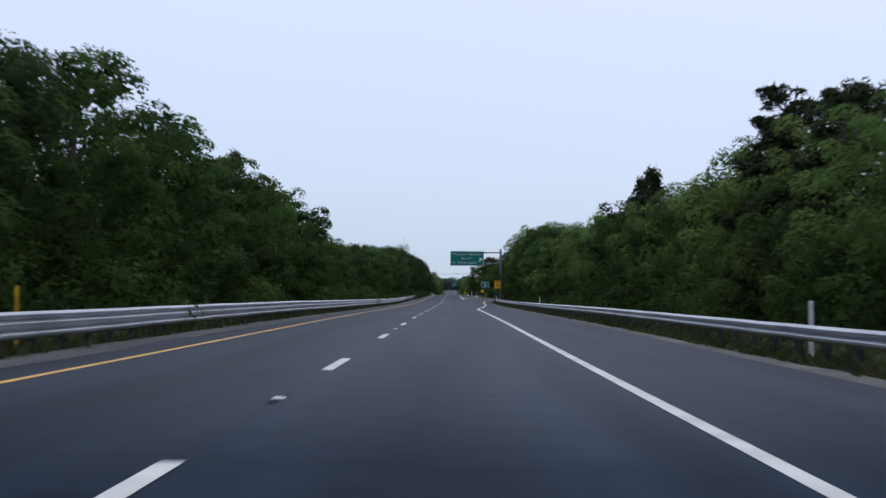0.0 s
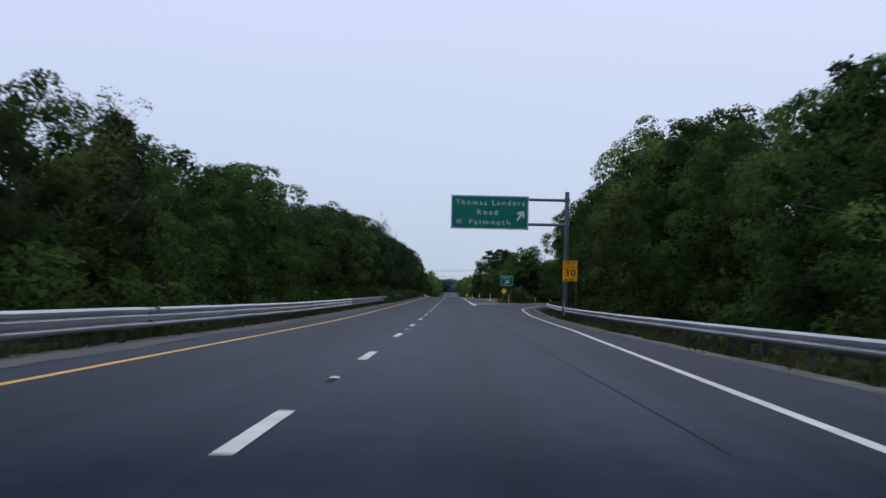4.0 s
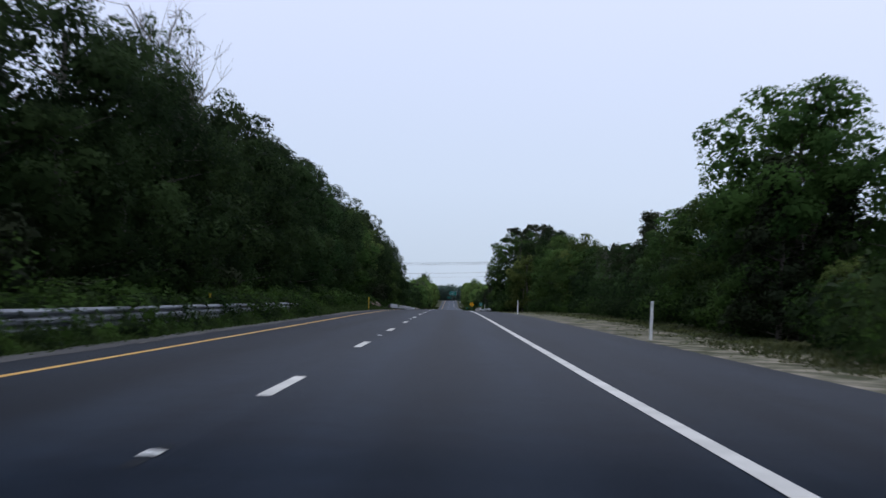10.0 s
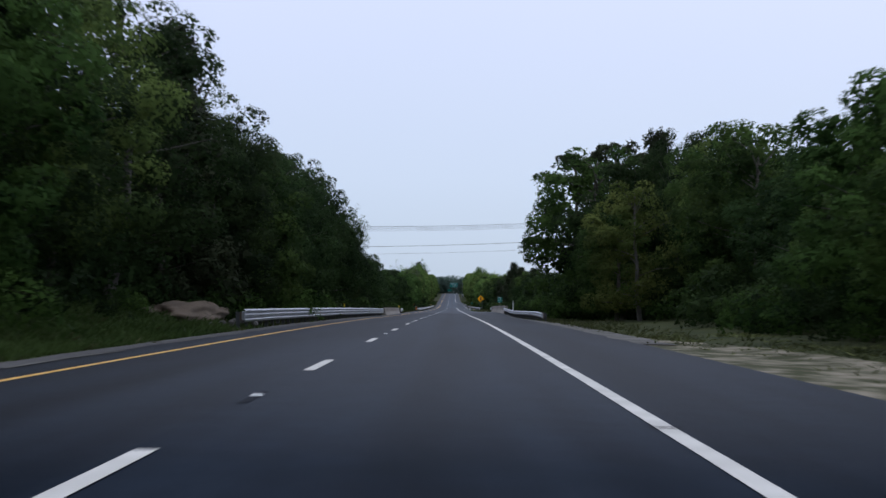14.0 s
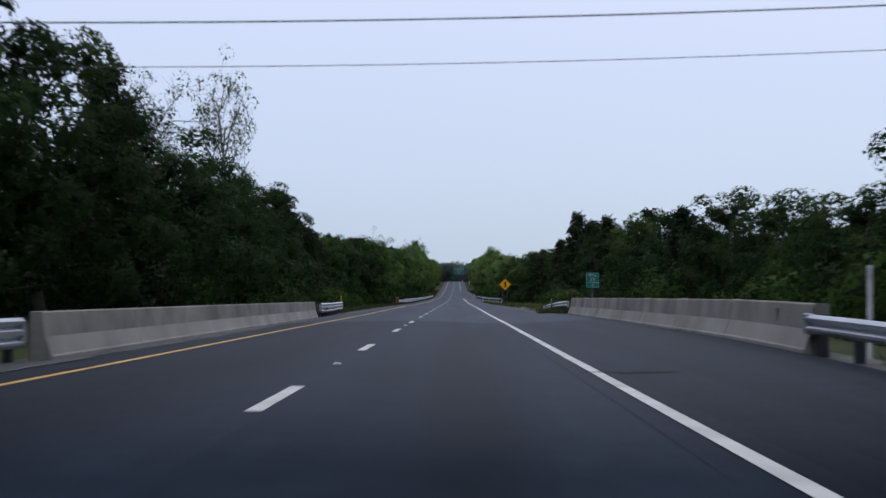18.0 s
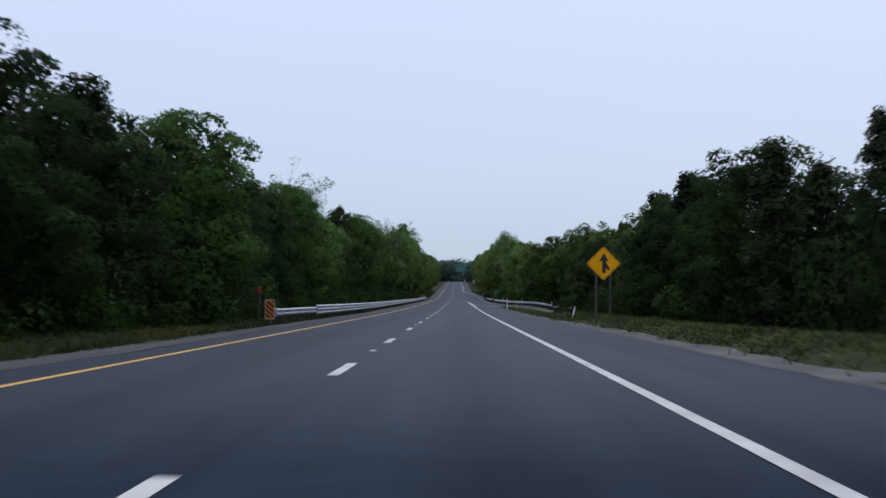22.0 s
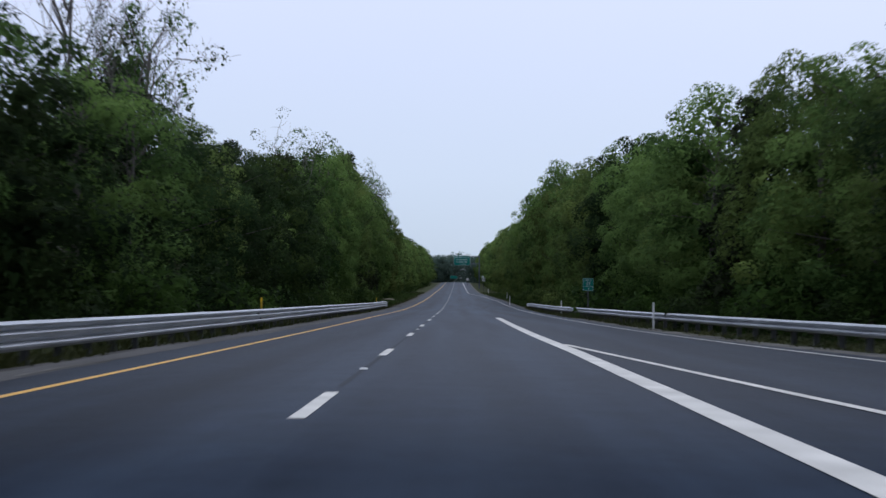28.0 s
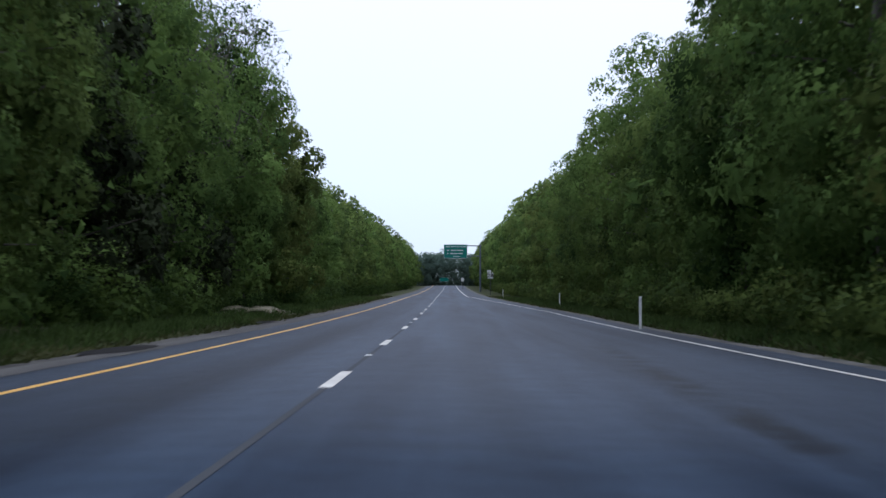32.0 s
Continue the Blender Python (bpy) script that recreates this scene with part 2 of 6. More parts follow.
asphalt_old = material("worn_asphalt", (0.052, 0.052, 0.055), (0.112, 0.111, 0.112), 0.9, spec=0.15, big=0.7, fine=35, bump=0.5, stretch=(1, 0.12, 1))
tar = material("tar", (0.009, 0.009, 0.010), (0.016, 0.016, 0.017), 0.85, spec=0.08, big=2, fine=40)
worn_line = material("worn_line_asphalt", (0.048, 0.053, 0.06), (0.10, 0.106, 0.115), 0.9, spec=0.12, big=0.7, fine=30, stretch=(3, 0.25, 1))
faint_line = material("faint_line_asphalt", (0.034, 0.040, 0.050), (0.058, 0.064, 0.074), 0.9, spec=0.12, big=0.7, fine=30, stretch=(3, 0.25, 1))
white_paint = material("white_road_paint", (0.40, 0.395, 0.375), (0.66, 0.65, 0.62), 0.7, spec=0.2, big=1.3, fine=45, bump=0.2)
yellow_paint = material("yellow_road_paint", (0.50, 0.27, 0.05), (0.72, 0.42, 0.09), 0.6, big=1.2, fine=45, bump=0.2)
gravel = material("gravel", (0.062, 0.061, 0.06), (0.165, 0.162, 0.152), 0.95, spec=0.1, big=0.7, fine=18, bump=0.9)
gravel_dark = material("dirty_gravel", (0.035, 0.035, 0.036), (0.12, 0.118, 0.115), 0.95, spec=0.1, big=0.6, fine=18, bump=0.9)
oil_stain = material("oil_stained_asphalt", (0.0088, 0.011, 0.0148), (0.019, 0.0235, 0.0305), 0.85, spec=0.06, big=1.5, fine=20, stretch=(1, 0.4, 1))
dry_grass = material("dry_grass_blade", (0.042, 0.060, 0.016), (0.145, 0.165, 0.058), 0.75, big=0.25, fine=2, island=0.5, translucent=0.3, spec=0.15)
sand = material("sand", (0.05, 0.054, 0.028), (0.27, 0.24, 0.19), 0.95, spec=0.1, big=1.3, fine=7, swing=(-0.6, 0.75), bump=0.9, stretch=(1, 0.7, 1))
soil = material("soil", (0.06, 0.044, 0.03), (0.15, 0.112, 0.08), 0.95, big=0.9, fine=10, bump=0.9)
turf = material("turf", (0.016, 0.024, 0.008), (0.055, 0.064, 0.024), 0.95, spec=0.1, big=0.25, fine=6, bump=0.8)
grass_blade = material("grass_blade", (0.018, 0.032, 0.009), (0.085, 0.09, 0.034), 0.7, big=0.2, fine=2, island=0.5, translucent=0.3, spec=0.2)
green_blade = material("green_grass_blade", (0.020, 0.042, 0.011), (0.075, 0.115, 0.036), 0.75, big=0.25, fine=2, island=0.4, translucent=0.3, spec=0.05)
# darker copy of the galvanised steel; dim tree reflections are in its colour
shaded_steel = material("steel_in_shade", (0.10, 0.115, 0.135), (0.23, 0.25, 0.28), 0.48, 0.8, big=1.4, fine=14, bump=0.1, stretch=(1, 0.3, 2))
steel = material("galvanised_steel", (0.33, 0.35, 0.38), (0.55, 0.57, 0.60), 0.36, 0.85, big=1.4, fine=14, bump=0.1, stretch=(1, 0.3, 2))
post_steel = material("weathered_post_steel", (0.035, 0.038, 0.042), (0.09, 0.095, 0.10), 0.6, 0.4, big=2, fine=20, spread=0.3)
pipe_grey = material("painted_grey_pipe", (0.065, 0.08, 0.11), (0.11, 0.13, 0.17), 0.5, 0.3, big=0.8, fine=12)
concrete = material("concrete", (0.18, 0.166, 0.147), (0.315, 0.30, 0.275), 0.9, spec=0.2, big=0.7, swing=(-0.15, 0.65), fine=20, bump=0.35, stretch=(1, 0.7, 0.9), spread=0.2)
concrete_stained = material("stained_concrete", (0.125, 0.115, 0.10), (0.30, 0.278, 0.25), 0.92, spec=0.15, big=0.8, swing=(-0.15, 0.7), fine=16, bump=0.35, stretch=(1, 0.8, 0.8), spread=0.2)
sign_green = material("green_sign_sheeting", (0.0, 0.118, 0.092), (0.002, 0.15, 0.118), 0.5, spec=0.2, big=0.9, fine=30)
sign_white = material("white_sign_sheeting", (0.46, 0.49, 0.48), (0.6, 0.62, 0.61), 0.5, spec=0.25, big=1, fine=30)
sign_yellow = material("yellow_sign_sheeting", (0.80, 0.35, 0.004), (0.92, 0.43, 0.008), 0.55, spec=0.1, big=1, fine=30)
sign_orange = material("orange_sign_sheeting", (0.62, 0.17, 0.015), (0.76, 0.24, 0.02), 0.5, spec=0.15, big=1, fine=30)
marker_yellow = material("lemon_marker_sheeting", (0.66, 0.48, 0.02), (0.80, 0.60, 0.03), 0.5, spec=0.25, big=1, fine=30)
sign_black = material("black_sign_ink", (0.008, 0.008, 0.008), (0.018, 0.018, 0.018), 0.5)
aluminium = material("bare_aluminium", (0.35, 0.36, 0.37), (0.5, 0.51, 0.52), 0.45, 0.6, big=2, fine=20)
plastic_white = material("white_plastic", (0.58, 0.60, 0.60), (0.78, 0.79, 0.78), 0.5, big=4, fine=20, spread=0.3)
plastic_yellow = material("yellow_plastic", (0.42, 0.26, 0.015), (0.58, 0.37, 0.025), 0.5, big=4, fine=20)
red_sheet = material("red_sheeting", (0.45, 0.02, 0.012), (0.6, 0.035, 0.02), 0.4)
orange_plastic = material("orange_plastic", (0.75, 0.10, 0.01), (0.85, 0.16, 0.02), 0.5)
wire_black = material("black_cable", (0.02, 0.02, 0.022), (0.05, 0.05, 0.055), 0.6)
pole_wood = material("pole_wood", (0.08, 0.06, 0.045), (0.16, 0.13, 0.10), 0.9, big=1, fine=14)
bark = material("bark", (0.045, 0.038, 0.032), (0.13, 0.115, 0.10), 0.95, big=2.5, fine=18, bump=0.8, world_space=False, spread=0.3)
bark_pale = material("pale_bark", (0.055, 0.05, 0.044), (0.13, 0.12, 0.108), 0.95, big=2.5, fine=18, bump=0.6, world_space=False, spread=0.2)
LEAF = dict(rough=0.65, big=0.35, fine=1.6, world_space=True, spread=0.5, island=0.14, translucent=0.42, spec=0.02, swing=(-0.4, 0.85), hue=0.035)
leaf_oak = material("oak_leaf", (0.018, 0.040, 0.012), (0.080, 0.136, 0.035), **LEAF)
leaf_spring = material("spring_oak_leaf", (0.045, 0.083, 0.025), (0.160, 0.238, 0.066), **LEAF)
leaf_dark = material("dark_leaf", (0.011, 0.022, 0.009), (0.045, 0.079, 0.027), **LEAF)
leaf_light = material("young_leaf", (0.051, 0.083, 0.022), (0.144, 0.188, 0.054), **LEAF)
# distance haze is mixed into this pale, bluish leaf colour
leaf_hazed = material("hazed_leaf", (0.075, 0.12, 0.10), (0.13, 0.18, 0.15), **{**LEAF, "island": 0.1, "swing": (0.0, 0.5)})
leaf_shrub = material("shrub_leaf", (0.015, 0.035, 0.010), (0.068, 0.122, 0.028), **LEAF)
needle = material("pine_needle", (0.011, 0.018, 0.009), (0.040, 0.050, 0.025), rough=0.7, big=0.4, fine=2, spread=0.4, island=0.3, translucent=0.1, spec=0.03)


# ---------- ground shape ----------
PROF_Y = np.array([-400] + list(range(-40, 1481, 40)) + [1600, 3200], float)
PROF_Z = np.array([0.6, 0.11, -0.01, -0.13, -0.21, -0.37, -0.51, -0.6, -0.52, -0.41, -0.27, -0.11, 0.04, 0.07, -0.09, -0.39, -0.78, -1.12, -1.48, -1.79, -2.16, -2.52, -2.79, -2.98, -3.19, -3.33, -3.44, -3.31, -2.95, -2.45, -1.88, -1.35, -0.75, -0.1, 0.6, 1.4, 2.2, 2.9, 3.2, 3.1, 3.0, 3.0])


def prof(y):
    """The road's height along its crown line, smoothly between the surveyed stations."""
    i = int(np.clip(np.searchsorted(PROF_Y, y) - 1, 1, len(PROF_Y) - 3))
    f = (y - PROF_Y[i]) / (PROF_Y[i + 1] - PROF_Y[i])
    f = min(max(f, 0.0), 1.0)
    p0, p1, p2, p3 = PROF_Z[i - 1:i + 3]
    if i < 2 or i > len(PROF_Y) - 5:
        return p1 + f * (p2 - p1)
    return p1 + 0.5 * f * (p2 - p0 + f * (2 * p0 - 5 * p1 + 4 * p2 - p3 + f * (3 * (p1 - p2) + p3 - p0)))


def ease(a, b, v):
    s = min(max((v - a) / (b - a), 0.0), 1.0)
    return s * s * (3 - 2 * s)


def between(a, b, soft, v):
    return ease(a - soft, a, v) * (1 - ease(b, b + soft, v))


def lay(y, pairs):
    return float(np.interp(y, [p[0] for p in pairs], [p[1] for p in pairs]))


def top(x, y):
    """Height of the finished surface at a place."""
    z = prof(y) - 0.0213 * min(abs(x), 9)
    z += between(582, 619, 28, y) * 0.096 * min(max(x - 4.15, 0), 3.4) * (1 - ease(9, 16, x))
    z -= between(572, 626, 18, y) * 0.015 * min(max(-2 - x, 0), 3.7)
    if x < -6.6:
        z += between(396, 486, 12, y) * min(0.2 * (-6.6 - x), 1.3) * (1 - ease(30, 70, -x))
        z += 0.04 * min(-6.6 - x, 12)
    if 7.6 < x <= 8.6:
        z += between(680, 745, 25, y) * 0.3 * (x - 7.6)
    if x > 8.6:
        z += between(680, 745, 25, y) * min(0.3 * (x - 8.6) + 0.3, 0.5)
        z -= between(720, 832, 30, y) * 0.46 * ease(8.6, 13, x)
        z -= between(318, 475, 22, y) * 0.11 * max(x - 15, 0) * (1 - ease(120, 200, x))
        z += between(385, 520, 15, y) * min(0.05 * (x - 8.6), 0.8)
    return z


def lumps(x, y, size=0.12):
    return size * noise.noise((x * 0.35, y * 0.35, 0)) + size * 0.4 * noise.noise((x * 1.7, y * 1.7, 4))


# ---------- mesh helpers ----------
def part(name, bm, mat, parent=None, label=""):
    me = bpy.data.meshes.new(name)
    bm.to_mesh(me)
    bm.free()
    me.materials.append(mat)
    ob = new(name, me)
    if parent is not None:
        ob.parent = parent
    if label:
        ob["label"] = label
    return ob


def raw(name, verts, faces, mat, parent=None, label="", smooth=False):
    me = bpy.data.meshes.new(name)
    me.from_pydata([tuple(v) for v in verts], [], [tuple(f) for f in faces])
    me.materials.append(mat)
    if smooth:
        me.shade_smooth()
    ob = new(name, me)
    if parent is not None:
        ob.parent = parent
    if label:
        ob["label"] = label
    return ob


def share(name, me, parent=None, m=None):
    ob = new(name, me)
    if parent is not None:
        ob.parent = parent
    if m is not None:
        ob.matrix_basis = m
    return ob


def empty(name, m=None):
    ob = new(name)
    ob.empty_display_size = 0.2
    if m is not None:
        ob.matrix_basis = m
    return ob


def box(bm, x0, x1, y0, y1, z0, z1, bevel=0.0):
    r = bmesh.ops.create_cube(bm, size=1, matrix=Matrix.LocRotScale(((x0 + x1) / 2, (y0 + y1) / 2, (z0 + z1) / 2), None, (x1 - x0, y1 - y0, z1 - z0)))
    if bevel:
        es = {e for v in r["verts"] for e in v.link_edges}
        bmesh.ops.bevel(bm, geom=list(es), offset=bevel, segments=2, affect="EDGES", profile=0.6)
    return bm


def tube(bm, a, b, r0, r1, n=10):
    a, b = Vector(a), Vector(b)
    d = b - a
    m = Matrix.Translation((a + b) / 2) @ d.to_track_quat("Z", "Y").to_matrix().to_4x4()
    bmesh.ops.create_cone(bm, cap_ends=True, segments=n, radius1=r0, radius2=r1, depth=d.length, matrix=m)
    return bm


def sheet(name, ys, edges, dz, mat, cols=2, thick=0.0, parent=None, ragged=0.0, label=""):
    """A strip that follows the ground between two edges, given as functions of y."""
    v, f = [], []
    for i, y in enumerate(ys):
        a, b = edges(y)
        a += ragged * noise.noise((y * 0.45, 3.1, a)) + ragged * 0.5 * noise.noise((y * 1.9, 7.3, a))
        b += ragged * noise.noise((y * 0.45, 9.7, b)) + ragged * 0.5 * noise.noise((y * 1.9, 1.3, b))
        for j in range(cols):
            x = a + (b - a) * j / (cols - 1)
            v.append((x, y, top(x, y) + dz))
        if i:
            o = (i - 1) * cols
            f += [(o + j, o + j + 1, o + cols + j + 1, o + cols + j) for j in range(cols - 1)]
    if thick:
        o, n = len(v), len(ys)
        for side in (0, cols - 1):
            base = len(v)
            v += [(v[i * cols + side][0], v[i * cols + side][1], v[i * cols + side][2] - thick) for i in range(n)]
            for i in range(n - 1):
                q = (i * cols + side, (i + 1) * cols + side, base + i + 1, base + i)
                f.append(q if side == 0 else q[::-1])
        for i, q in ((0, 0), (n - 1, 1)):
            cap = [i * cols + j for j in range(cols)] + [o + n + i, o + i]
            f.append(cap if q else cap[::-1])
    return raw(name, v, f, mat, parent, label)


def ribbon(name, pts, width, dz, mat, parent, label="", step=2.0):
    """A painted line of the given width along a chain of (x, y) points."""
    fine_pts = []
    for (x0, y0), (x1, y1) in zip(pts[:-1], pts[1:]):
        n = max(1, int(math.hypot(x1 - x0, y1 - y0) / step))
        fine_pts += [(x0 + (x1 - x0) * k / n, y0 + (y1 - y0) * k / n) for k in range(n)]
    fine_pts.append(pts[-1])
    v, f = [], []
    for i, (x, y) in enumerate(fine_pts):
        q0, q1 = fine_pts[max(i - 1, 0)], fine_pts[min(i + 1, len(fine_pts) - 1)]
        d = Vector((q1[0] - q0[0], q1[1] - q0[1])).normalized()
        w = width(y) if callable(width) else width
        wob = 0.006 * noise.noise((x, y * 0.8, 2))
        for s in (-0.5, 0.5):
            xx, yy = x + d.y * w * s + wob, y - d.x * w * s
            v.append((xx, yy, top(xx, yy) + dz))
        if i:
            f.append((2 * i - 2, 2 * i - 1, 2 * i + 1, 2 * i))
    return raw(name, v, f, mat, parent, label)


# ---------- ground ----------
XS = [-900, -500, -250, -130, -80, -50, -35, -26, -20, -16, -13, -11, -9.5, -8.3, -7.3, -6.6, -5.6, -3.8, 0, 3.8, 5.6, 7.2, 7.6, 8.6, 9.6, 11, 13, 16, 20, 25, 32, 42, 60, 90, 140, 260, 500, 900]
YS = [-400, -250, -150, -90] + list(range(-60, 1500, 5)) + [1520, 1560, 1620, 1700, 1850, 2100, 2600, 3200]
gv, gf = [], []
for y in YS:
    for x in XS:
        ramp = 7 < x < 62 and (300 < y < 392 or 725 < y < 862)
        off = 0 if -6.4 < x < 8.4 or ramp else lumps(x, y) * (0.3 if -8 < x < 10 else 1)
        gv.append((x, y, top(x, y) - 0.09 + off))
C = len(XS)
for i in range(len(YS) - 1):
    for j in range(C - 1):
        gf.append((i * C + j, i * C + j + 1, (i + 1) * C + j + 1, (i + 1) * C + j))
ground = raw("ground", gv, gf, turf, smooth=True)
tagged(ground, "rough grass and leaf litter beside the highway", "ground", kind="structure")


# ---------- road ----------
RIGHT_LINE = [(126, 3.7), (134.5, 3.95), (147, 4.6), (190, 6.05), (222, 6.45), (247, 7.35), (260, 8.0), (274, 9.5), (290, 12.0), (298, 14.4), (316, 17.9)]


def right_edge(y):
    if y < 310:
        return lay(y, [(-60, 7.15), (200, 7.15), (222, 7.3)] + [(a, b + 0.8) for a, b in RIGHT_LINE[5:]])
    return lay(y, [(310, 17.3), (313.5, 9.9), (315, 8.0), (320, 7.5), (400, 7.3), (450, 6.9), (540, 7.5), (619, 7.5), (640, 7.9), (690, 7.15), (745, 6.9), (774, 6.7), (815, 6.65), (838, 6.8), (846, 8.4), (852, 12.6), (861, 12.4), (869, 10.6),
                   (883, 9.3), (897, 8.65), (930, 8.35), (1045, 8.3), (1125, 6.0), (1200, 6.0), (1400, 6.2)])


ROAD_Y = list(np.arange(-60, 1480, 3.0))
ROAD_Y = sorted(set(ROAD_Y + [311, 312, 313.5, 315, 845, 846, 847, 848, 850, 852, 854]))
road = sheet("road", ROAD_Y, lambda y: (-5.3, right_edge(y)), 0.0, asphalt, cols=27, thick=0.12)
tagged(road, "dark grey asphalt two-lane highway carriageway with wide shoulder", "road", kind="structure")


def slab(name, left, right, mat, label, dz=0.01):
    v, f = [], []
    n = 40
    for i in range(n + 1):
        t = i / n
        pick = lambda pts: (np.interp(t, np.linspace(0, 1, len(pts)), [p[0] for p in pts]), np.interp(t, np.linspace(0, 1, len(pts)), [p[1] for p in pts]))
        (ax, ay), (bx, by) = pick(left), pick(right)
        for j in range(6):
            x, y = ax + (bx - ax) * j / 5, ay + (by - ay) * j / 5
            v.append((x, y, top(x, y) + dz))
        if i:
            o = (i - 1) * 6
            f += [(o + j, o + j + 1, o + 7 + j, o + 6 + j) for j in range(5)]
    return tagged(raw(name, v, f, mat), label, "road", kind="structure")


slab("exit_ramp_road", [(9.1, 311.5), (11.8, 322), (14.5, 332), (17.0, 341), (22.4, 355), (32.5, 368), (46, 379)], [(17.2, 309), (19.3, 319), (22, 331), (24.6, 340), (30, 350), (38, 358), (50, 366)],
     asphalt_old, "greyer asphalt exit ramp curving away to the right")
slab("entrance_ramp_road", [(32, 735), (20.5, 772), (14.6, 800), (10.7, 824), (7.2, 848)], [(40, 742), (25, 785), (17, 820), (14.2, 840), (11.6, 852)],
     asphalt_old, "worn asphalt entrance ramp rising to the highway", 0.005)

# painted lines
thick_a = lambda y: 0.17 + 0.17 * (1 - ease(308, 330, y))
thick_b = lambda y: 0.17 + 0.16 * ease(815, 840, y)
ribbon("edge_line_yellow", [(-3.61, -60), (-3.61, 1475)], 0.15, 0.005, yellow_paint, road, "yellow edge line")
ribbon("edge_line_white", [(3.7, -60), (3.7, 126)] + [(b, a) for a, b in RIGHT_LINE[1:]] + [(20.2, 326), (23.8, 340), (29, 349.5), (37, 357.5)], 0.16, 0.006, white_paint, road)
ribbon("gore_line", [(3.8, 271), (3.78, 315), (3.7, 335), (3.7, 815)], thick_a, 0.008, white_paint, road)
ribbon("gore_line", [(3.7, 815), (3.75, 845), (3.8, 872), (3.68, 884), (3.63, 900), (3.66, 918)], thick_b, 0.008, white_paint, road)
ribbon("edge_line_white", [(3.7, 1125), (3.7, 1475)], 0.16, 0.006, white_paint, road)
ribbon("edge_line_white", [(24, 779), (16, 822), (11.5, 861), (9.85, 869), (9.0, 880), (8.2, 893), (7.75, 906), (7.5, 920), (7.4, 935), (7.4, 1040), (6.2, 1075), (3.7, 1125)], 0.13, 0.007, white_paint, road)
ribbon("gore_line", [(3.95, 876.5), (5.3, 860.8), (6.1, 852), (6.75, 846), (7.4, 840.5)], 0.17, 0.011, white_paint, road)
ribbon("gore_curve", [(3.92, 283), (4.35, 288), (4.85, 291.8), (5.6, 295.6), (7.25, 303.4), (9.75, 313.2), (10.6, 316.0)], 0.34, 0.012, white_paint, road, "wide white curved gore line", 0.8)
for ha, hb in (((3.93, 314.8), (7.9, 305.4)), ((3.93, 310.0), (6.6, 302.6)), ((3.93, 305.1), (4.3, 304.3)), ((4.46, 303.1), (5.85, 299.9)), ((3.93, 300.2), (5.2, 297.0)), ((3.93, 295.8), (4.6, 294.2))):
    ribbon("gore_hatch", [ha, hb], 0.18, 0.015, white_paint, road, step=1.0)

DASH0, CYCLE = 27.02, 12.192
for n in range(-6, 118):
    y0 = DASH0 + CYCLE * n
    ribbon("lane_dash", [(0, y0), (0, y0 + 3.05)], 0.15, 0.006, white_paint, road, step=1.0)


def marker_mesh():
    bm = bmesh.new()
    box(bm, -0.085, 0.085, -0.16, 0.16, 0.0, 0.006, 0.003)
    box(bm, -0.06, 0.06, -0.06, 0.06, 0.004, 0.02, 0.006)
    return bm


pm = None
for n in range(-4, 58):
    y0 = DASH0 + 3.05 + 4.57 + CYCLE * 2 * n
    z0 = top(0, y0) + 0.006
    if pm is None:
        p0 = part("pavement_marker", marker_mesh(), plastic_white, road, "recessed white reflective marker")
        pm = p0.data
    else:
        p0 = share("pavement_marker", pm, road)
    p0.matrix_basis = pose(0, y0, z0 - 0.002) @ Matrix.Diagonal((0.7, 0.55, 0.85, 1))
    if n % 3 != 1:
        ribbon("marker_patch", [(0, y0 - 0.6 - 0.3 * (n % 2)), (0, y0 + 0.45 + 0.15 * (n % 4))], 0.09 if y0 < 604 else 0.12, 0.003, oil_stain if y0 < 604 else worn_line, road, step=0.6)

ribbon("worn_line", [(0.0, 860), (0.0, 1300)], 0.07, 0.0025, faint_line, road)

# seams, joints and patches
for x0, a, b in ((3.35, 150, 290), (3.32, 560, 610)):
    pts = [(x0 + 0.05 * noise.noise((yy * 0.09, x0, 0)), yy) for yy in range(a, b, 4)]
    ribbon("tar_seam", pts, 0.022 if a < 500 else 0.012, 0.003, oil_stain, road)
for yy, xa, xb in ((603.9, -5.2, 7.3), (570.9, 3.62, 4.62), (570.9, -3.9, -3.5), (646.0, -3.5, 3.4), (12.0, 2.9, 7.0)):
    pts = [(xa + (xb - xa) * k / 14, yy + 0.12 * noise.noise((k * 0.7, yy, 0)) + 0.05 * k) for k in range(15)]
    ribbon("tar_joint", pts, 0.09, 0.0035, tar, road)

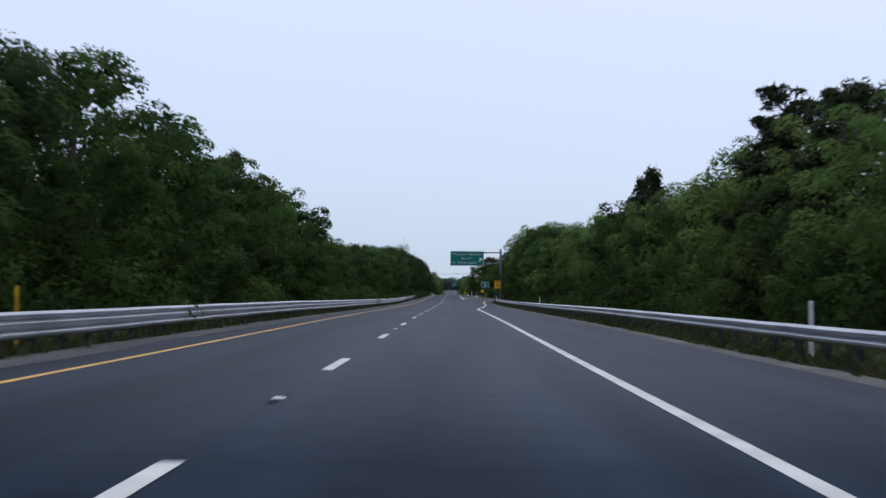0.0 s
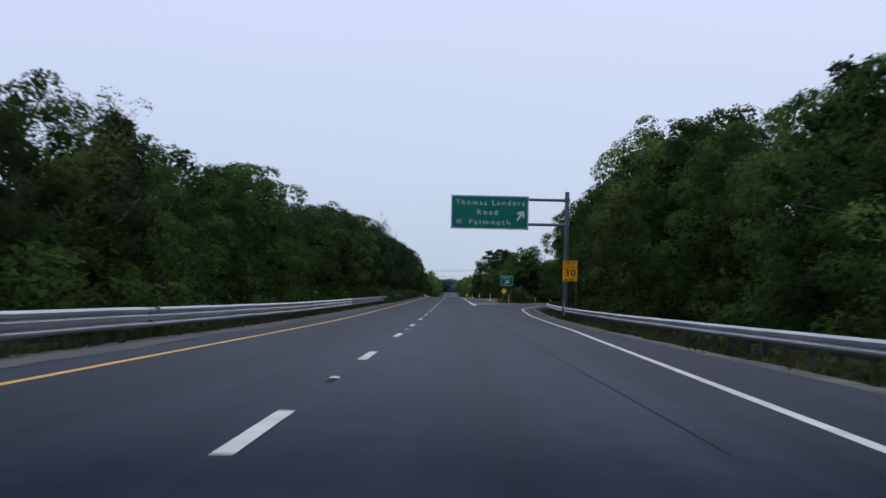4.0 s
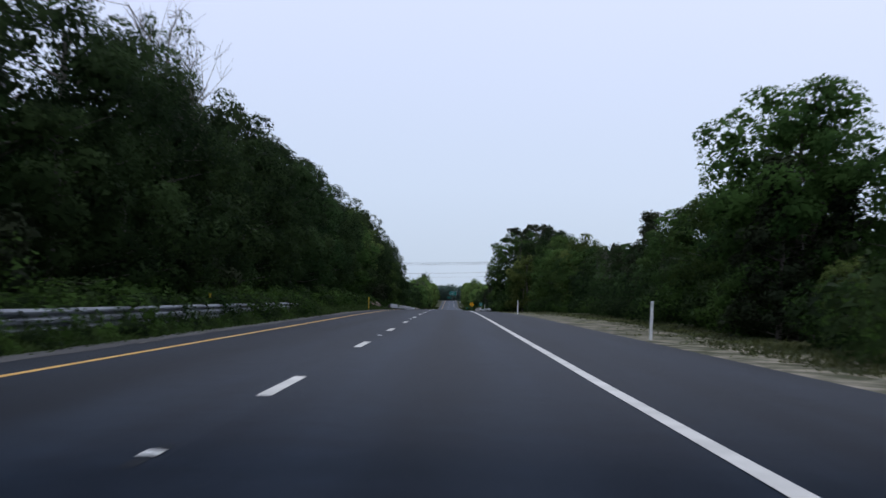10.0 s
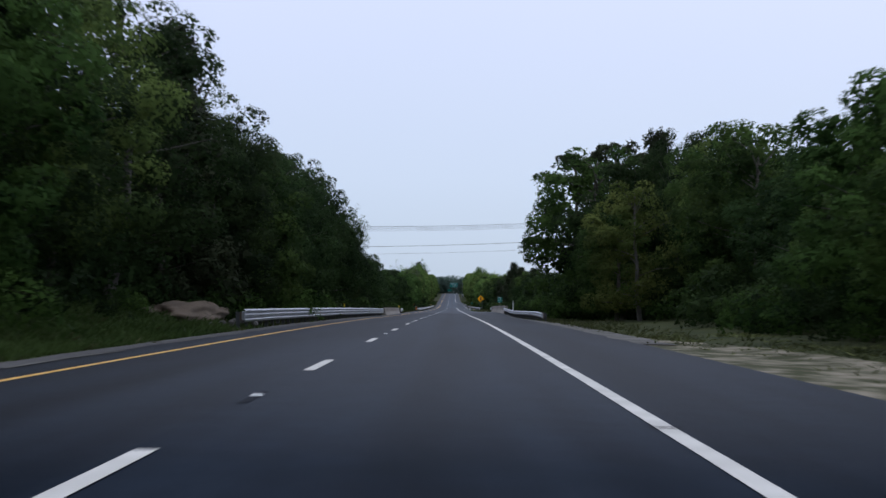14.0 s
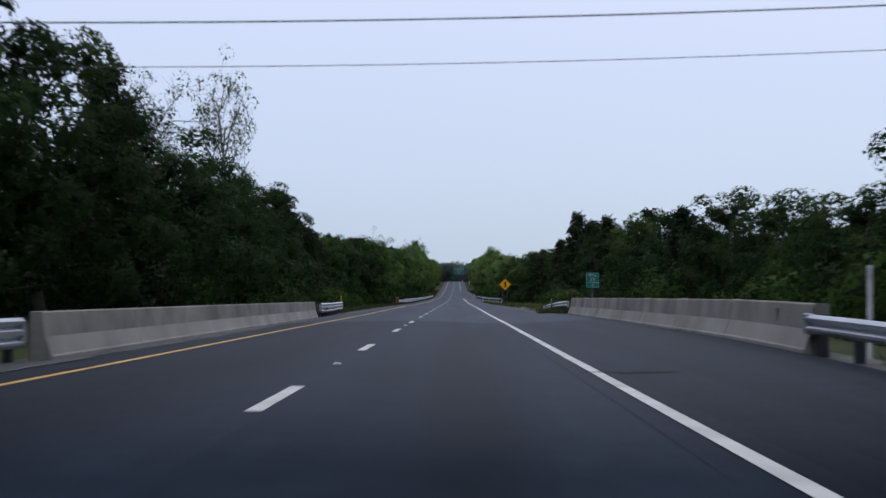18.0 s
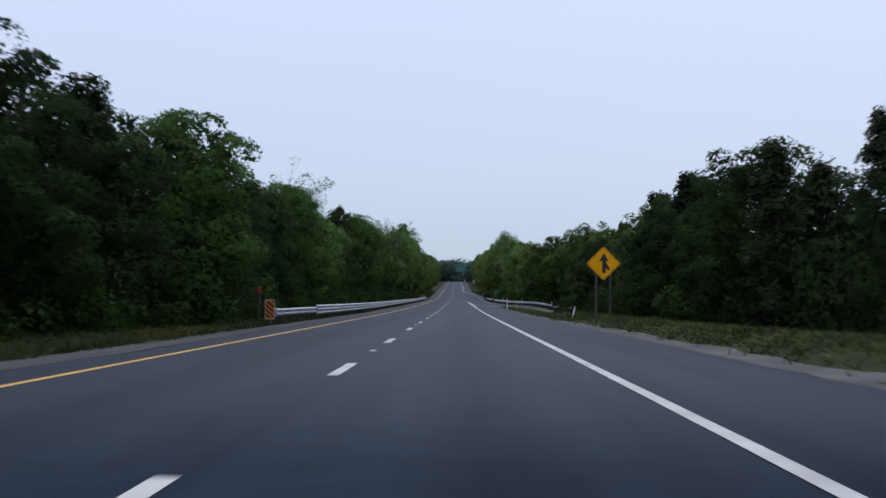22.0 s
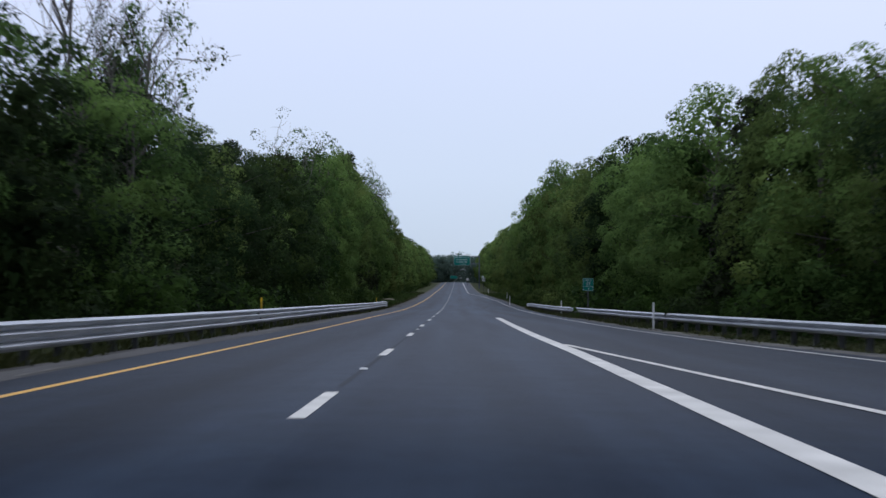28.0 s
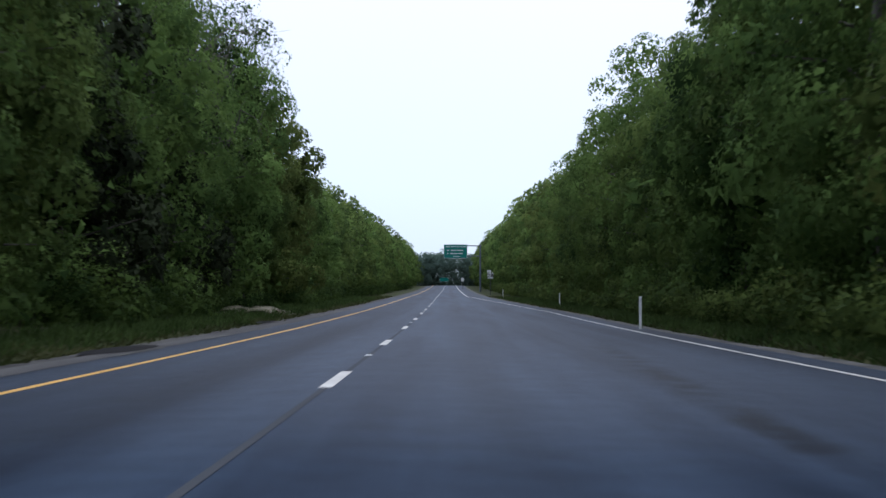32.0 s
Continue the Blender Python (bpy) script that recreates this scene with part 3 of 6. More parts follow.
for yy, xa, xb in ((125.9, 3.58, 3.84), (652.98, 3.52, 3.82), (737.4, 3.58, 3.92), (1011.8, 7.28, 7.56), (990.0, 7.2, 7.48), (989.2, -3.82, -3.58), (570.9, 3.55, 3.86), (571.2, -3.8, -3.58), (604.2, -3.8, -3.58), (604.4, 3.55, 3.86), (447.0, 3.56, 3.84), (208.0, 6.1, 6.45)):
    ribbon("line_gap", [(xa, yy), (xb, yy + 0.05)], 0.10, 0.0125, tar, road, step=0.3)
for xa, xb, ya, yb, mt in ((-6.1, -4.9, 988.2, 993.0, tar), (-6.5, -5.8, 1014.5, 1018, tar), (6.9, 8.0, 741.8, 744.2, tar), (6.3, 7.05, 653.8, 655.0, tar), (3.95, 4.9, 570.75, 571.15, tar)):
    sheet("road_patch", list(np.linspace(ya, yb, 14)), lambda y: ((xa + xb) / 2 - (xb - xa) / 2 * math.sqrt(max(0.02, 1 - ((2 * y - ya - yb) / (yb - ya)) ** 2)), (xa + xb) / 2 + (xb - xa) / 2 * math.sqrt(max(0.02, 1 - ((2 * y - ya - yb) / (yb - ya)) ** 2))), 0.0135 if xa < -4.5 else 0.0045, mt, cols=3, parent=road, ragged=0.13)
# remains of a pale concrete gutter along the yellow line
gut = np.random.default_rng(21)
yy = -20.0
while yy < 1060:
    ln = 2.0 + 6 * gut.random()
    x0 = -4.62 - 0.35 * gut.random()
    ribbon("gutter_edge", [(x0, yy), (x0 - 0.08, yy + ln / 2), (x0 + 0.03, yy + ln)], lambda y: 0.10 + 0.09 * abs(noise.noise((y * 0.9, 4, 2))), 0.014, gravel, road)
    yy += ln + 4 + 18 * gut.random()

# shoulders of gravel, sand and broken pavement
near_y = list(np.arange(-60, 1470, 1.5))
vl = sheet("gravel_shoulder_west", near_y, lambda y: (-6.15 + 0.4 * between(392, 486, 10, y), -5.15), -0.03, gravel_dark, cols=4, ragged=0.3)
tagged(vl, "narrow grey gravel shoulder along the yellow line", "gravel shoulder", kind="structure")
ol = sheet("broken_pavement_west", list(np.arange(-60, 1060, 1.0)), lambda y: (-5.5 - 0.4 * noise.noise((y * 0.06, 0, 0)), -4.75 + 0.25 * noise.noise((y * 0.1, 5, 0))), 0.006, asphalt_old, cols=4, ragged=0.16)
tagged(ol, "worn patchy pale asphalt strip at the road edge", "shoulder", kind="structure")
vr = sheet("gravel_shoulder_east", [y for y in near_y if y < 300], lambda y: (right_edge(y) - 0.1, right_edge(y) + 0.65), -0.02, gravel, cols=4, ragged=0.2)
tagged(vr, "pale gravel edge beside the guardrail", "gravel shoulder", kind="structure")
vr2 = sheet("gravel_shoulder_south", [y for y in near_y if y > 470 and not 570 < y < 622 and y < 838], lambda y: (right_edge(y) - 0.1, right_edge(y) + (1.0 if y < 680 else 0.75)), 0.0, gravel, cols=4, ragged=0.2)
tagged(vr2, "grey gravel edge beside the right shoulder", "gravel shoulder", kind="structure")
vr3 = sheet("gravel_shoulder_far", [y for y in near_y if y > 868], lambda y: (right_edge(y) - 0.1, right_edge(y) + 0.6 + 0.4 * between(868, 975, 12, y)), -0.02, gravel, cols=4, ragged=0.22)
tagged(vr3, "pale gravel edge beside the acceleration lane", "gravel shoulder", kind="structure")
vs = sheet("sand_verge", [y for y in near_y if 316 < y < 486], lambda y: (right_edge(y) - 0.1, right_edge(y) + 0.6 + 2.6 * between(330, 462, 26, y)), -0.03, sand, cols=6, ragged=0.35)
tagged(vs, "bare pale sand verge with scattered weeds", "sand", kind="structure")
kerb = sheet("kerb", list(np.arange(774, 837, 1.0)), lambda y: (right_edge(y) + 0.0, right_edge(y) + 0.17 + 0.06 * noise.noise((y * 0.7, 5, 0))), 0.05, gravel, cols=3, thick=0.14, ragged=0.08)
tagged(kerb, "low worn pale kerb of crumbling asphalt between the shoulder and the ramp", "kerb", kind="structure")
berm = sheet("ramp_kerb", list(np.arange(226, 300, 1.2)), lambda y: (right_edge(y) - 0.05 + 0.1 * noise.noise((y * 0.8, 2, 0)), right_edge(y) + 0.24), 0.06, gravel, cols=3, thick=0.18, ragged=0.12)
tagged(berm, "crumbling pale asphalt kerb outside the exit ramp line", "kerb", kind="structure")
slab("gore_sand", [(8.0, 313.2), (8.1, 318), (8.3, 324), (8.6, 330)], [(10.0, 313.9), (10.6, 317.5), (11.0, 321), (11.6, 326)], sand, "bare sandy nose of the exit gore", 0.012)


# ---------- guardrails ----------
W_BEAM = [(0.0, 0.156), (0.03, 0.15), (0.055, 0.125), (0.08, 0.10), (0.08, 0.06), (0.045, 0.03), (0.0, 0.012), (0.0, -0.012), (0.045, -0.03), (0.08, -0.06), (0.08, -0.10), (0.055, -0.125), (0.03, -0.15), (0.0, -0.156)]


THRIE = [(a, b + 0.097) for a, b in W_BEAM[:7]] + [(0.0, 0.085), (0.045, 0.067), (0.08, 0.037), (0.08, -0.037), (0.045, -0.067), (0.0, -0.085)] + [(a, b - 0.097) for a, b in W_BEAM[7:]]


def rail_post_mesh():
    bm = bmesh.new()
    box(bm, -0.075, -0.065, -0.05, 0.05, -0.25, 0.70)
    box(bm, 0.065, 0.075, -0.05, 0.05, -0.25, 0.70)
    box(bm, -0.065, 0.065, -0.004, 0.004, -0.25, 0.70)
    return bm


post_me = block_me = None


def guardrail(chain, face, label, taper_a=0.0, taper_b=0.0, rise=0.0, spacing=1.905, thrie_from=None, shaded=None):
    """A run of W-beam on posts along a chain of (x, y); face is +1 where the beam looks towards +x."""
    global post_me, block_me
    start = (chain[0][0], chain[0][1], top(*chain[0]) - 0.09)
    g = empty("guardrail", Matrix.Translation(start))
    tagged(g, label, "guardrail", group="highway guardrails")
    pts = []
    for (x0, y0), (x1, y1) in zip(chain[:-1], chain[1:]):
        d = math.hypot(x1 - x0, y1 - y0)
        n = max(1, round(d / spacing))
        pts += [(x0 + (x1 - x0) * k / n, y0 + (y1 - y0) * k / n) for k in range(n)]
    pts.append(chain[-1])
    line = []
    for i, (x, y) in enumerate(pts):
        q0, q1 = pts[max(i - 1, 0)], pts[min(i + 1, len(pts) - 1)]
        d = Vector((q1[0] - q0[0], q1[1] - q0[1], 0)).normalized()
        side = Vector((d.y, -d.x, 0)) * face
        z = top(x, y) - 0.05 + 0.012 * noise.noise((y * 0.3, x, 0))
        drop = 0.0
        if taper_a and y - pts[0][1] < taper_a:
            drop = 0.10 * (1 - (y - pts[0][1]) / taper_a) ** 1.5
        if taper_b and pts[-1][1] - y < taper_b:
            drop = 0.10 * (1 - (pts[-1][1] - y) / taper_b) ** 1.5
        line.append((Vector((x, y, z - drop + rise)), d, side, drop))
    for p, d, side, drop in line:
        m = Matrix.Translation(p - Vector(start)) @ Matrix.Rotation(math.atan2(side.y, side.x), 4, "Z")
        if drop > 0.3:
            continue
        if post_me is None:
            ob = part("post", rail_post_mesh(), post_steel, g)
            post_me = ob.data
            bm = bmesh.new()
            box(bm, 0.078, 0.20, -0.07, 0.07, 0.36, 0.70)
            block_me = part("offset_block", bm, pole_wood, ob, "weathered offset block").data
        else:
            ob = share("post", post_me, g)
            share("offset_block", block_me, ob)
        ob.matrix_basis = m
    step = 4
    for i in range(0, len(line) - 1, step):
        seg = line[i:i + step + 1]
        v, f = [], []
        shape = THRIE if thrie_from is not None and seg[0][0].y >= thrie_from else W_BEAM
        k = len(shape)
        for j, (p, d, side, drop) in enumerate(seg):
            lap = 0.004 if j == 0 else 0.0
            for shell in (0.0, -0.006):
                for a, b in shape:
                    v.append(p - Vector(start) + side * (0.205 + a + shell + lap) + Vector((0, 0, 0.55 + b)))
            if j:
                o, q = (j - 1) * 2 * k, j * 2 * k
                for c in range(k - 1):
                    f.append((o + c, o + c + 1, q + c + 1, q + c))
                    f.append((o + k + c + 1, o + k + c, q + k + c, q + k + c + 1))
                f.append((o, q, q + k, o + k))
                f.append((o + k - 1, o + 2 * k - 1, q + 2 * k - 1, q + k - 1))
        # beams within the given y range get the steel with shade in its colour
        raw("rail_beam", v, f, shaded_steel if shaded and shaded[0] < seg[0][0].y < shaded[1] else steel, g, smooth=False)
        p, d, side, drop = seg[-1]
    for p, d, side, drop in (line[0], line[-1]):
        bm = bmesh.new()
        box(bm, -0.09, 0.03, -0.1, 0.1, -0.17, 0.17, 0.02)
        e = part("rail_end", bm, steel, g)
        e.matrix_basis = Matrix.Translation(p - Vector(start) + side * 0.25 + Vector((0, 0, 0.55))) @ Matrix.Rotation(math.atan2(side.y, side.x), 4, "Z")
    return g


guardrail([(-6.45, -60), (-6.45, 200), (-6.45, 300), (-6.45, 389.5)], 1, "weathered steel W-beam guardrail on steel posts along grass", taper_b=9, thrie_from=-100, shaded=(232, 400))
guardrail([(-6.3, 485.5), (-6.25, 517), (-5.95, 560), (-5.72, 573.8)], 1, "silver steel guardrail leading to the concrete parapet", thrie_from=-100)
guardrail([(-5.72, 620.4), (-5.9, 630), (-6.1, 637.3)], 1, "short silver guardrail with weeds growing over it", thrie_from=-100)
guardrail([(-6.2, 722.2), (-6.2, 760), (-6.2, 860), (-6.2, 940), (-6.2, 978.5)], 1, "long steel guardrail with striped marker at its end", taper_b=8, thrie_from=735)
guardrail([(8.7, -60), (8.7, 150), (8.75, 222), (9.5, 245), (10.6, 261), (12.4, 276), (14.2, 288), (16.4, 298)], -1, "steel guardrail curving off along the exit ramp")
guardrail([(8.2, 522.5), (8.05, 545), (7.72, 573.8)], -1, "steel guardrail leading to the concrete parapet", taper_a=8)
guardrail([(7.75, 619.6), (7.95, 630), (8.25, 645)], -1, "short steel guardrail beside green bushes", taper_b=7)
guardrail([(25.5, 779), (20.6, 800), (17.6, 819), (14.6, 845), (12.9, 860), (11.3, 872), (9.8, 905), (9.1, 935), (8.9, 979.5)], -1, "long steel guardrail outside the entrance ramp", taper_b=8)


# ---------- bridge parapets ----------
def parapet(xa, xb, ya, yb, face, label):
    x = xa
    g = empty("bridge_parapet", pose(x, ya, top(x, ya)))
    tagged(g, label, "concrete barrier", group="bridge parapets")
    outer = [(0.0, -0.3), (0.0, 0.06), (-0.03, 0.09), (-0.13, 0.36), (-0.145, 0.40)]
    upper = [(-0.147, 0.40), (-0.19, 0.80), (-0.205, 0.825), (-0.40, 0.825), (-0.42, 0.8), (-0.42, -0.3)]
    n = 7

    def run(name, shape, y0, y1, mat, shift, label):
        v, f = [], []
        k = len(shape)
        for y in (y0, (y0 + y1) / 2, y1):
            for a, b in shape:
                xx = xa + (xb - xa) * (y - ya) / (yb - ya)
                v.append(((a + shift) * face + xx - xa, y - ya, b + top(xx, y) - top(xa, ya)))
        for j in range(2):
            o = j * k
            for c in range(k):
                qd = (o + c, o + (c + 1) % k, o + k + (c + 1) % k, o + k + c)
                f.append(qd if face < 0 else qd[::-1])
        f += [tuple(range(k)), tuple(range(2 * k, 3 * k))[::-1]]
        ob = raw(name, v, f, mat, g, label)
        bv = ob.modifiers.new("edge", "BEVEL")
        bv.width, bv.segments, bv.limit_method = 0.012, 2, "ANGLE"

    for i in range(n):
        y0, y1 = ya + (yb - ya) * i / n + (0.006 if i else 0), ya + (yb - ya) * (i + 1) / n - 0.006
        run("barrier_panel", upper + [(-0.147, -0.3)], y0, y1, concrete_stained, 0.002 * (i % 2), "weather-stained upper panel")
        run("barrier_foot", outer + [(-0.143, -0.3)], y0, y1, concrete, 0.002 * (i % 2), "paler sloped concrete foot")
    return g


parapet(-5.15, -5.5, 574.4, 619.4, 1, "pale grey stained concrete bridge parapet with sloped foot")
right_parapet = parapet(7.45, 7.45, 573.9, 618.6, -1, "pale grey concrete bridge parapet with cracks and scuffs")


bm = bmesh.new()
box(bm, 0.155, 0.20, 2.3, 2.42, 0.46, 0.72, 0.006)
part("reflector_bracket", bm, post_steel, right_parapet, "small dark steel bracket")

# ---------- signs ----------
def rounded(w, h, r, d, n=5):
    bm = bmesh.new()
    pts = []
    for cx, cz, a0 in ((w / 2 - r, h / 2 - r, 0), (-w / 2 + r, h / 2 - r, 90), (-w / 2 + r, -h / 2 + r, 180), (w / 2 - r, -h / 2 + r, 270)):
        for k in range(n + 1):
            a = radians(a0 + 90 * k / n)
            pts.append((cx + r * math.cos(a), cz + r * math.sin(a)))
    front = [bm.verts.new((x, -d / 2, z)) for x, z in pts]
    back = [bm.verts.new((x, d / 2, z)) for x, z in pts]
    bm.faces.new(front)
    bm.faces.new(back[::-1])
    for i in range(len(pts)):
        j = (i + 1) % len(pts)
        bm.faces.new((front[j], front[i], back[i], back[j]))
    return bm


def outline(w, h, r, wide, y, n=6):
    bm = bmesh.new()
    rings = []
    for ww, hh, rr in ((w, h, r), (w - 2 * wide, h - 2 * wide, max(r - wide, 0.005))):
        ring = []
        for cx, cz, a0 in ((ww / 2 - rr, hh / 2 - rr, 0), (-ww / 2 + rr, hh / 2 - rr, 90), (-ww / 2 + rr, -hh / 2 + rr, 180), (ww / 2 - rr, -hh / 2 + rr, 270)):
            for k in range(n + 1):
                a = radians(a0 + 90 * k / n)
                ring.append(bm.verts.new((cx + rr * math.cos(a), y, cz + rr * math.sin(a))))
        rings.append(ring)
    k = len(rings[0])
    for i in range(k):
        j = (i + 1) % k
        bm.faces.new((rings[0][i], rings[0][j], rings[1][j], rings[1][i]))
    return bm


def poly(pts, y):
    bm = bmesh.new()
    bm.faces.new([bm.verts.new((x, y, z)) for x, z in pts])
    bmesh.ops.triangulate(bm, faces=bm.faces[:])
    return bm


def words(text, height, x, z, y, mat, parent, wide=1.0, align="CENTER", bold=0.012, fit=None, gap=1.12):
    cu = bpy.data.curves.new("words", "FONT")
    cu.body, cu.align_x, cu.align_y = text, align, "CENTER"
    cu.size, cu.offset, cu.space_character = height / 0.72, bold * height, gap
    tmp = bpy.data.objects.new("words", cu)
    scene.collection.objects.link(tmp)
    me = bpy.data.meshes.new_from_object(tmp.evaluated_get(bpy.context.evaluated_depsgraph_get()))
    bpy.data.objects.remove(tmp)
    me.materials.clear()
    me.materials.append(mat)
    if fit:
        xs = [v.co.x for v in me.vertices]
        wide = fit / (max(xs) - min(xs))
        x -= wide * (max(xs) + min(xs)) / 2
    ob = share("lettering", me, parent, pose(x, y, z, 90) @ Matrix.Diagonal((wide, 1, 1, 1)))
    return ob


def arrow(cx, cz, size, angle, y, mat, parent):
    pieces = ([(-0.09, -0.5), (0.09, -0.5), (0.09, 0.08), (-0.09, 0.08)], [(-0.09, 0.08), (0.09, 0.08), (0.0, 0.5)],
              [(0.09, 0.08), (0.34, -0.08), (0.34, 0.14), (0.0, 0.5)], [(-0.09, 0.08), (0.0, 0.5), (-0.34, 0.14), (-0.34, -0.08)])
    a = radians(angle)
    turn = lambda px, pz: (cx + size * (px * math.cos(a) + pz * math.sin(a)), cz + size * (-px * math.sin(a) + pz * math.cos(a)))
    return part("arrow", flat_pieces([[turn(*q) for q in pc] for pc in pieces], y), mat, parent)


def flat_pieces(pieces, y):
    bm = bmesh.new()
    for pc in pieces:
        bm.faces.new([bm.verts.new((x, y, z)) for x, z in pc])
    return bm


def foot(x, y):
    return top(x, y) - 0.12


def cantilever(x_left, y, z_bottom, w, h, post_x, post_top, label, lines):
    z0 = foot(post_x, y)
    g = empty("overhead_sign", pose(post_x, y, z0))
    tagged(g, label, "road sign", group="overhead signs")
    px, zc = x_left + w / 2 - post_x, z_bottom + h / 2 - z0
    bm = bmesh.new()
    tube(bm, (0, 0.25, 0), (0, 0.25, post_top - z0), 0.19, 0.155, 20)
    tube(bm, (0, 0.25, post_top - z0), (0, 0.25, post_top - z0 + 0.03), 0.17, 0.15, 20)
    tube(bm, (0, 0.25, -0.05), (0, 0.25, 0.06), 0.34, 0.34, 20)
    part("post", bm, pipe_grey, g, "grey round steel post")
    for dz in (h * 0.41, -h * 0.33):
        bm = bmesh.new()
        tube(bm, (px - w * 0.45, 0.2, zc + dz), (-0.1, 0.25, zc + dz), 0.095, 0.105, 12)
        tube(bm, (-0.22, 0.25, zc + dz), (0.2, 0.25, zc + dz), 0.15, 0.15, 14)
        part("arm", bm, pipe_grey, g)
    for k in (-0.4, -0.13, 0.13, 0.4):
        bm = bmesh.new()
        box(bm, px + k * w - 0.04, px + k * w + 0.04, 0.02, 0.12, zc - h * 0.47, zc + h * 0.47)
        part("bracket", bm, aluminium, g)
    face = part("sign_face", rounded(w, h, 0.03, 0.03), sign_green, g, "green retroreflective panel")
    face.matrix_basis = pose(px, 0, zc)
    b = part("border", outline(w - 0.03, h - 0.03, 0.22, 0.05, -0.019), sign_white, face)
    for it in lines:
        it(face, w, h)
    return g


def sign_a(face, w, h):
    words("Thomas", 0.37, -1.33, h * 0.285, -0.02, sign_white, face, bold=0.0, fit=2.19, gap=1.35)
    words("Landers", 0.37, 1.32, h * 0.285, -0.02, sign_white, face, bold=0.0, fit=2.30, gap=1.35)
    words("Road", 0.37, -0.17, 0.0, -0.02, sign_white, face, bold=0.0, fit=1.45, gap=1.35)
    words("W.", 0.37, -2.13, -0.295 * h, -0.02, sign_white, face, bold=0.0, fit=0.55, gap=1.2)
    words("Falmouth", 0.37, 0.0, -0.295 * h, -0.02, sign_white, face, bold=0.0, fit=2.87, gap=1.35)
    arrow(w * 0.395, -0.08 * h, 0.82, 33, -0.02, sign_white, face)


def bars(face, w, h, rows):
    for z, spans in rows:
        for a, b, t in spans:
            bm = bmesh.new()
            bm.faces.new([bm.verts.new(q) for q in ((a * w, -0.02, (z - t / 2) * h), (b * w, -0.02, (z - t / 2) * h), (b * w, -0.02, (z + t / 2) * h), (a * w, -0.02, (z + t / 2) * h))])
            part("lettering_bar", bm, sign_white, face)


cantilever(1.22, 231.5, 5.26, 5.5, 2.38, 9.46, 8.0, "green overhead exit sign with white lettering on grey cantilever pole", [sign_a])
cantilever(0.3, 1233, 6.55, 4.95, 2.95, 8.0, 9.4, "distant green overhead sign with white lines on grey cantilever pole",
           [lambda f, w, h: bars(f, w, h, [(0.34, [(-0.42, -0.24, 0.05), (-0.2, 0.02, 0.05), (0.06, 0.18, 0.05), (0.22, 0.30, 0.05), (0.33, 0.44, 0.05)]), (0.08, [(-0.36, -0.27, 0.06), (-0.2, 0.02, 0.06), (0.06, 0.32, 0.06)]), (-0.15, [(-0.36, -0.30, 0.06), (-0.22, 0.08, 0.06), (0.12, 0.30, 0.06)]), (-0.36, [(-0.1, 0.2, 0.03)])])])


def ground_sign(name, x, y, zc, w, h, mat, posts, label, r=0.06, border=None, edge=0.02, post_mat=None, post_h=None):
    z0 = foot(x, y)
    g = empty(name, pose(x, y, z0))
    tagged(g, label, "road sign")
    for px in posts:
        bm = bmesh.new()
        hh = (post_h if post_h else zc - z0 + h * 0.45)
        box(bm, px - 0.045, px + 0.045, 0.02, 0.026, -0.3, hh)
        box(bm, px - 0.045, px - 0.038, 0.026, 0.09, -0.3, hh)
        box(bm, px + 0.038, px + 0.045, 0.026, 0.09, -0.3, hh)
        part("post", bm, post_mat or post_steel, g)
    face = part("sign_face", rounded(w, h, r, 0.008), mat, g)
    face.matrix_basis = pose(0, 0, zc - z0)
    if border:
        part("border", outline(w - 0.04, h - 0.04, max(r - 0.01, 0.02), edge, -0.008), border, face)
    return g, face


g, f = ground_sign("exit_sign", 9.4, 327.5, 2.79, 1.83, 1.46, sign_green, (-0.58, 0.58), "green exit sign with white arrow on two steel posts", 0.1, sign_white, 0.04)
words("EXIT", 0.30, 0.02, 0.42, -0.012, sign_white, f, 1.15)
arrow(0.02, -0.22, 0.78, 45, -0.012, sign_white, f)

g, f = ground_sign("advisory_speed_sign", 8.47, 217.8, 2.13, 0.91, 1.25, sign_yellow, (-0.38, 0.38), "orange-yellow exit speed sign with black figures", 0.05, sign_black, 0.02)
words("EXIT", 0.2, 0, 0.44, -0.012, sign_black, f, 1.1)
part("rule", poly([(-0.46, 0.235), (0.46, 0.235), (0.46, 0.205), (-0.46, 0.205)][::-1], -0.011), sign_black, f)
words("30", 0.42, 0, -0.12, -0.012, sign_black, f, 1.1, bold=0.02)
words("M.P.H.", 0.13, 0, -0.52, -0.012, sign_black, f, 1.1)

g = empty("object_marker_sign", pose(8.49, 315, foot(8.49, 315)))
tagged(g, "lemon yellow diamond marker with nine round reflectors on post", "road sign")
d = part("sign_face", rounded(0.61, 0.61, 0.04, 0.006), marker_yellow, g)
d.matrix_basis = pose(0, 0, 1.20 - foot(8.49, 315)) @ pose(0, 0, 0, 0, 45, 0)
for i in (-1, 0, 1):
    for j in (-1, 0, 1):
        bm = bmesh.new()
        bmesh.ops.create_uvsphere(bm, u_segments=10, v_segments=6, radius=0.034, matrix=Matrix.LocRotScale((i * 0.17, -0.004, j * 0.17), None, (1, 0.25, 1)))
        part("reflector", bm, sign_yellow, d)
bm = bmesh.new()
box(bm, -0.03, 0.03, 0.01, 0.05, -0.2, 1.20 - foot(8.49, 315))
part("post", bm, post_steel, g)

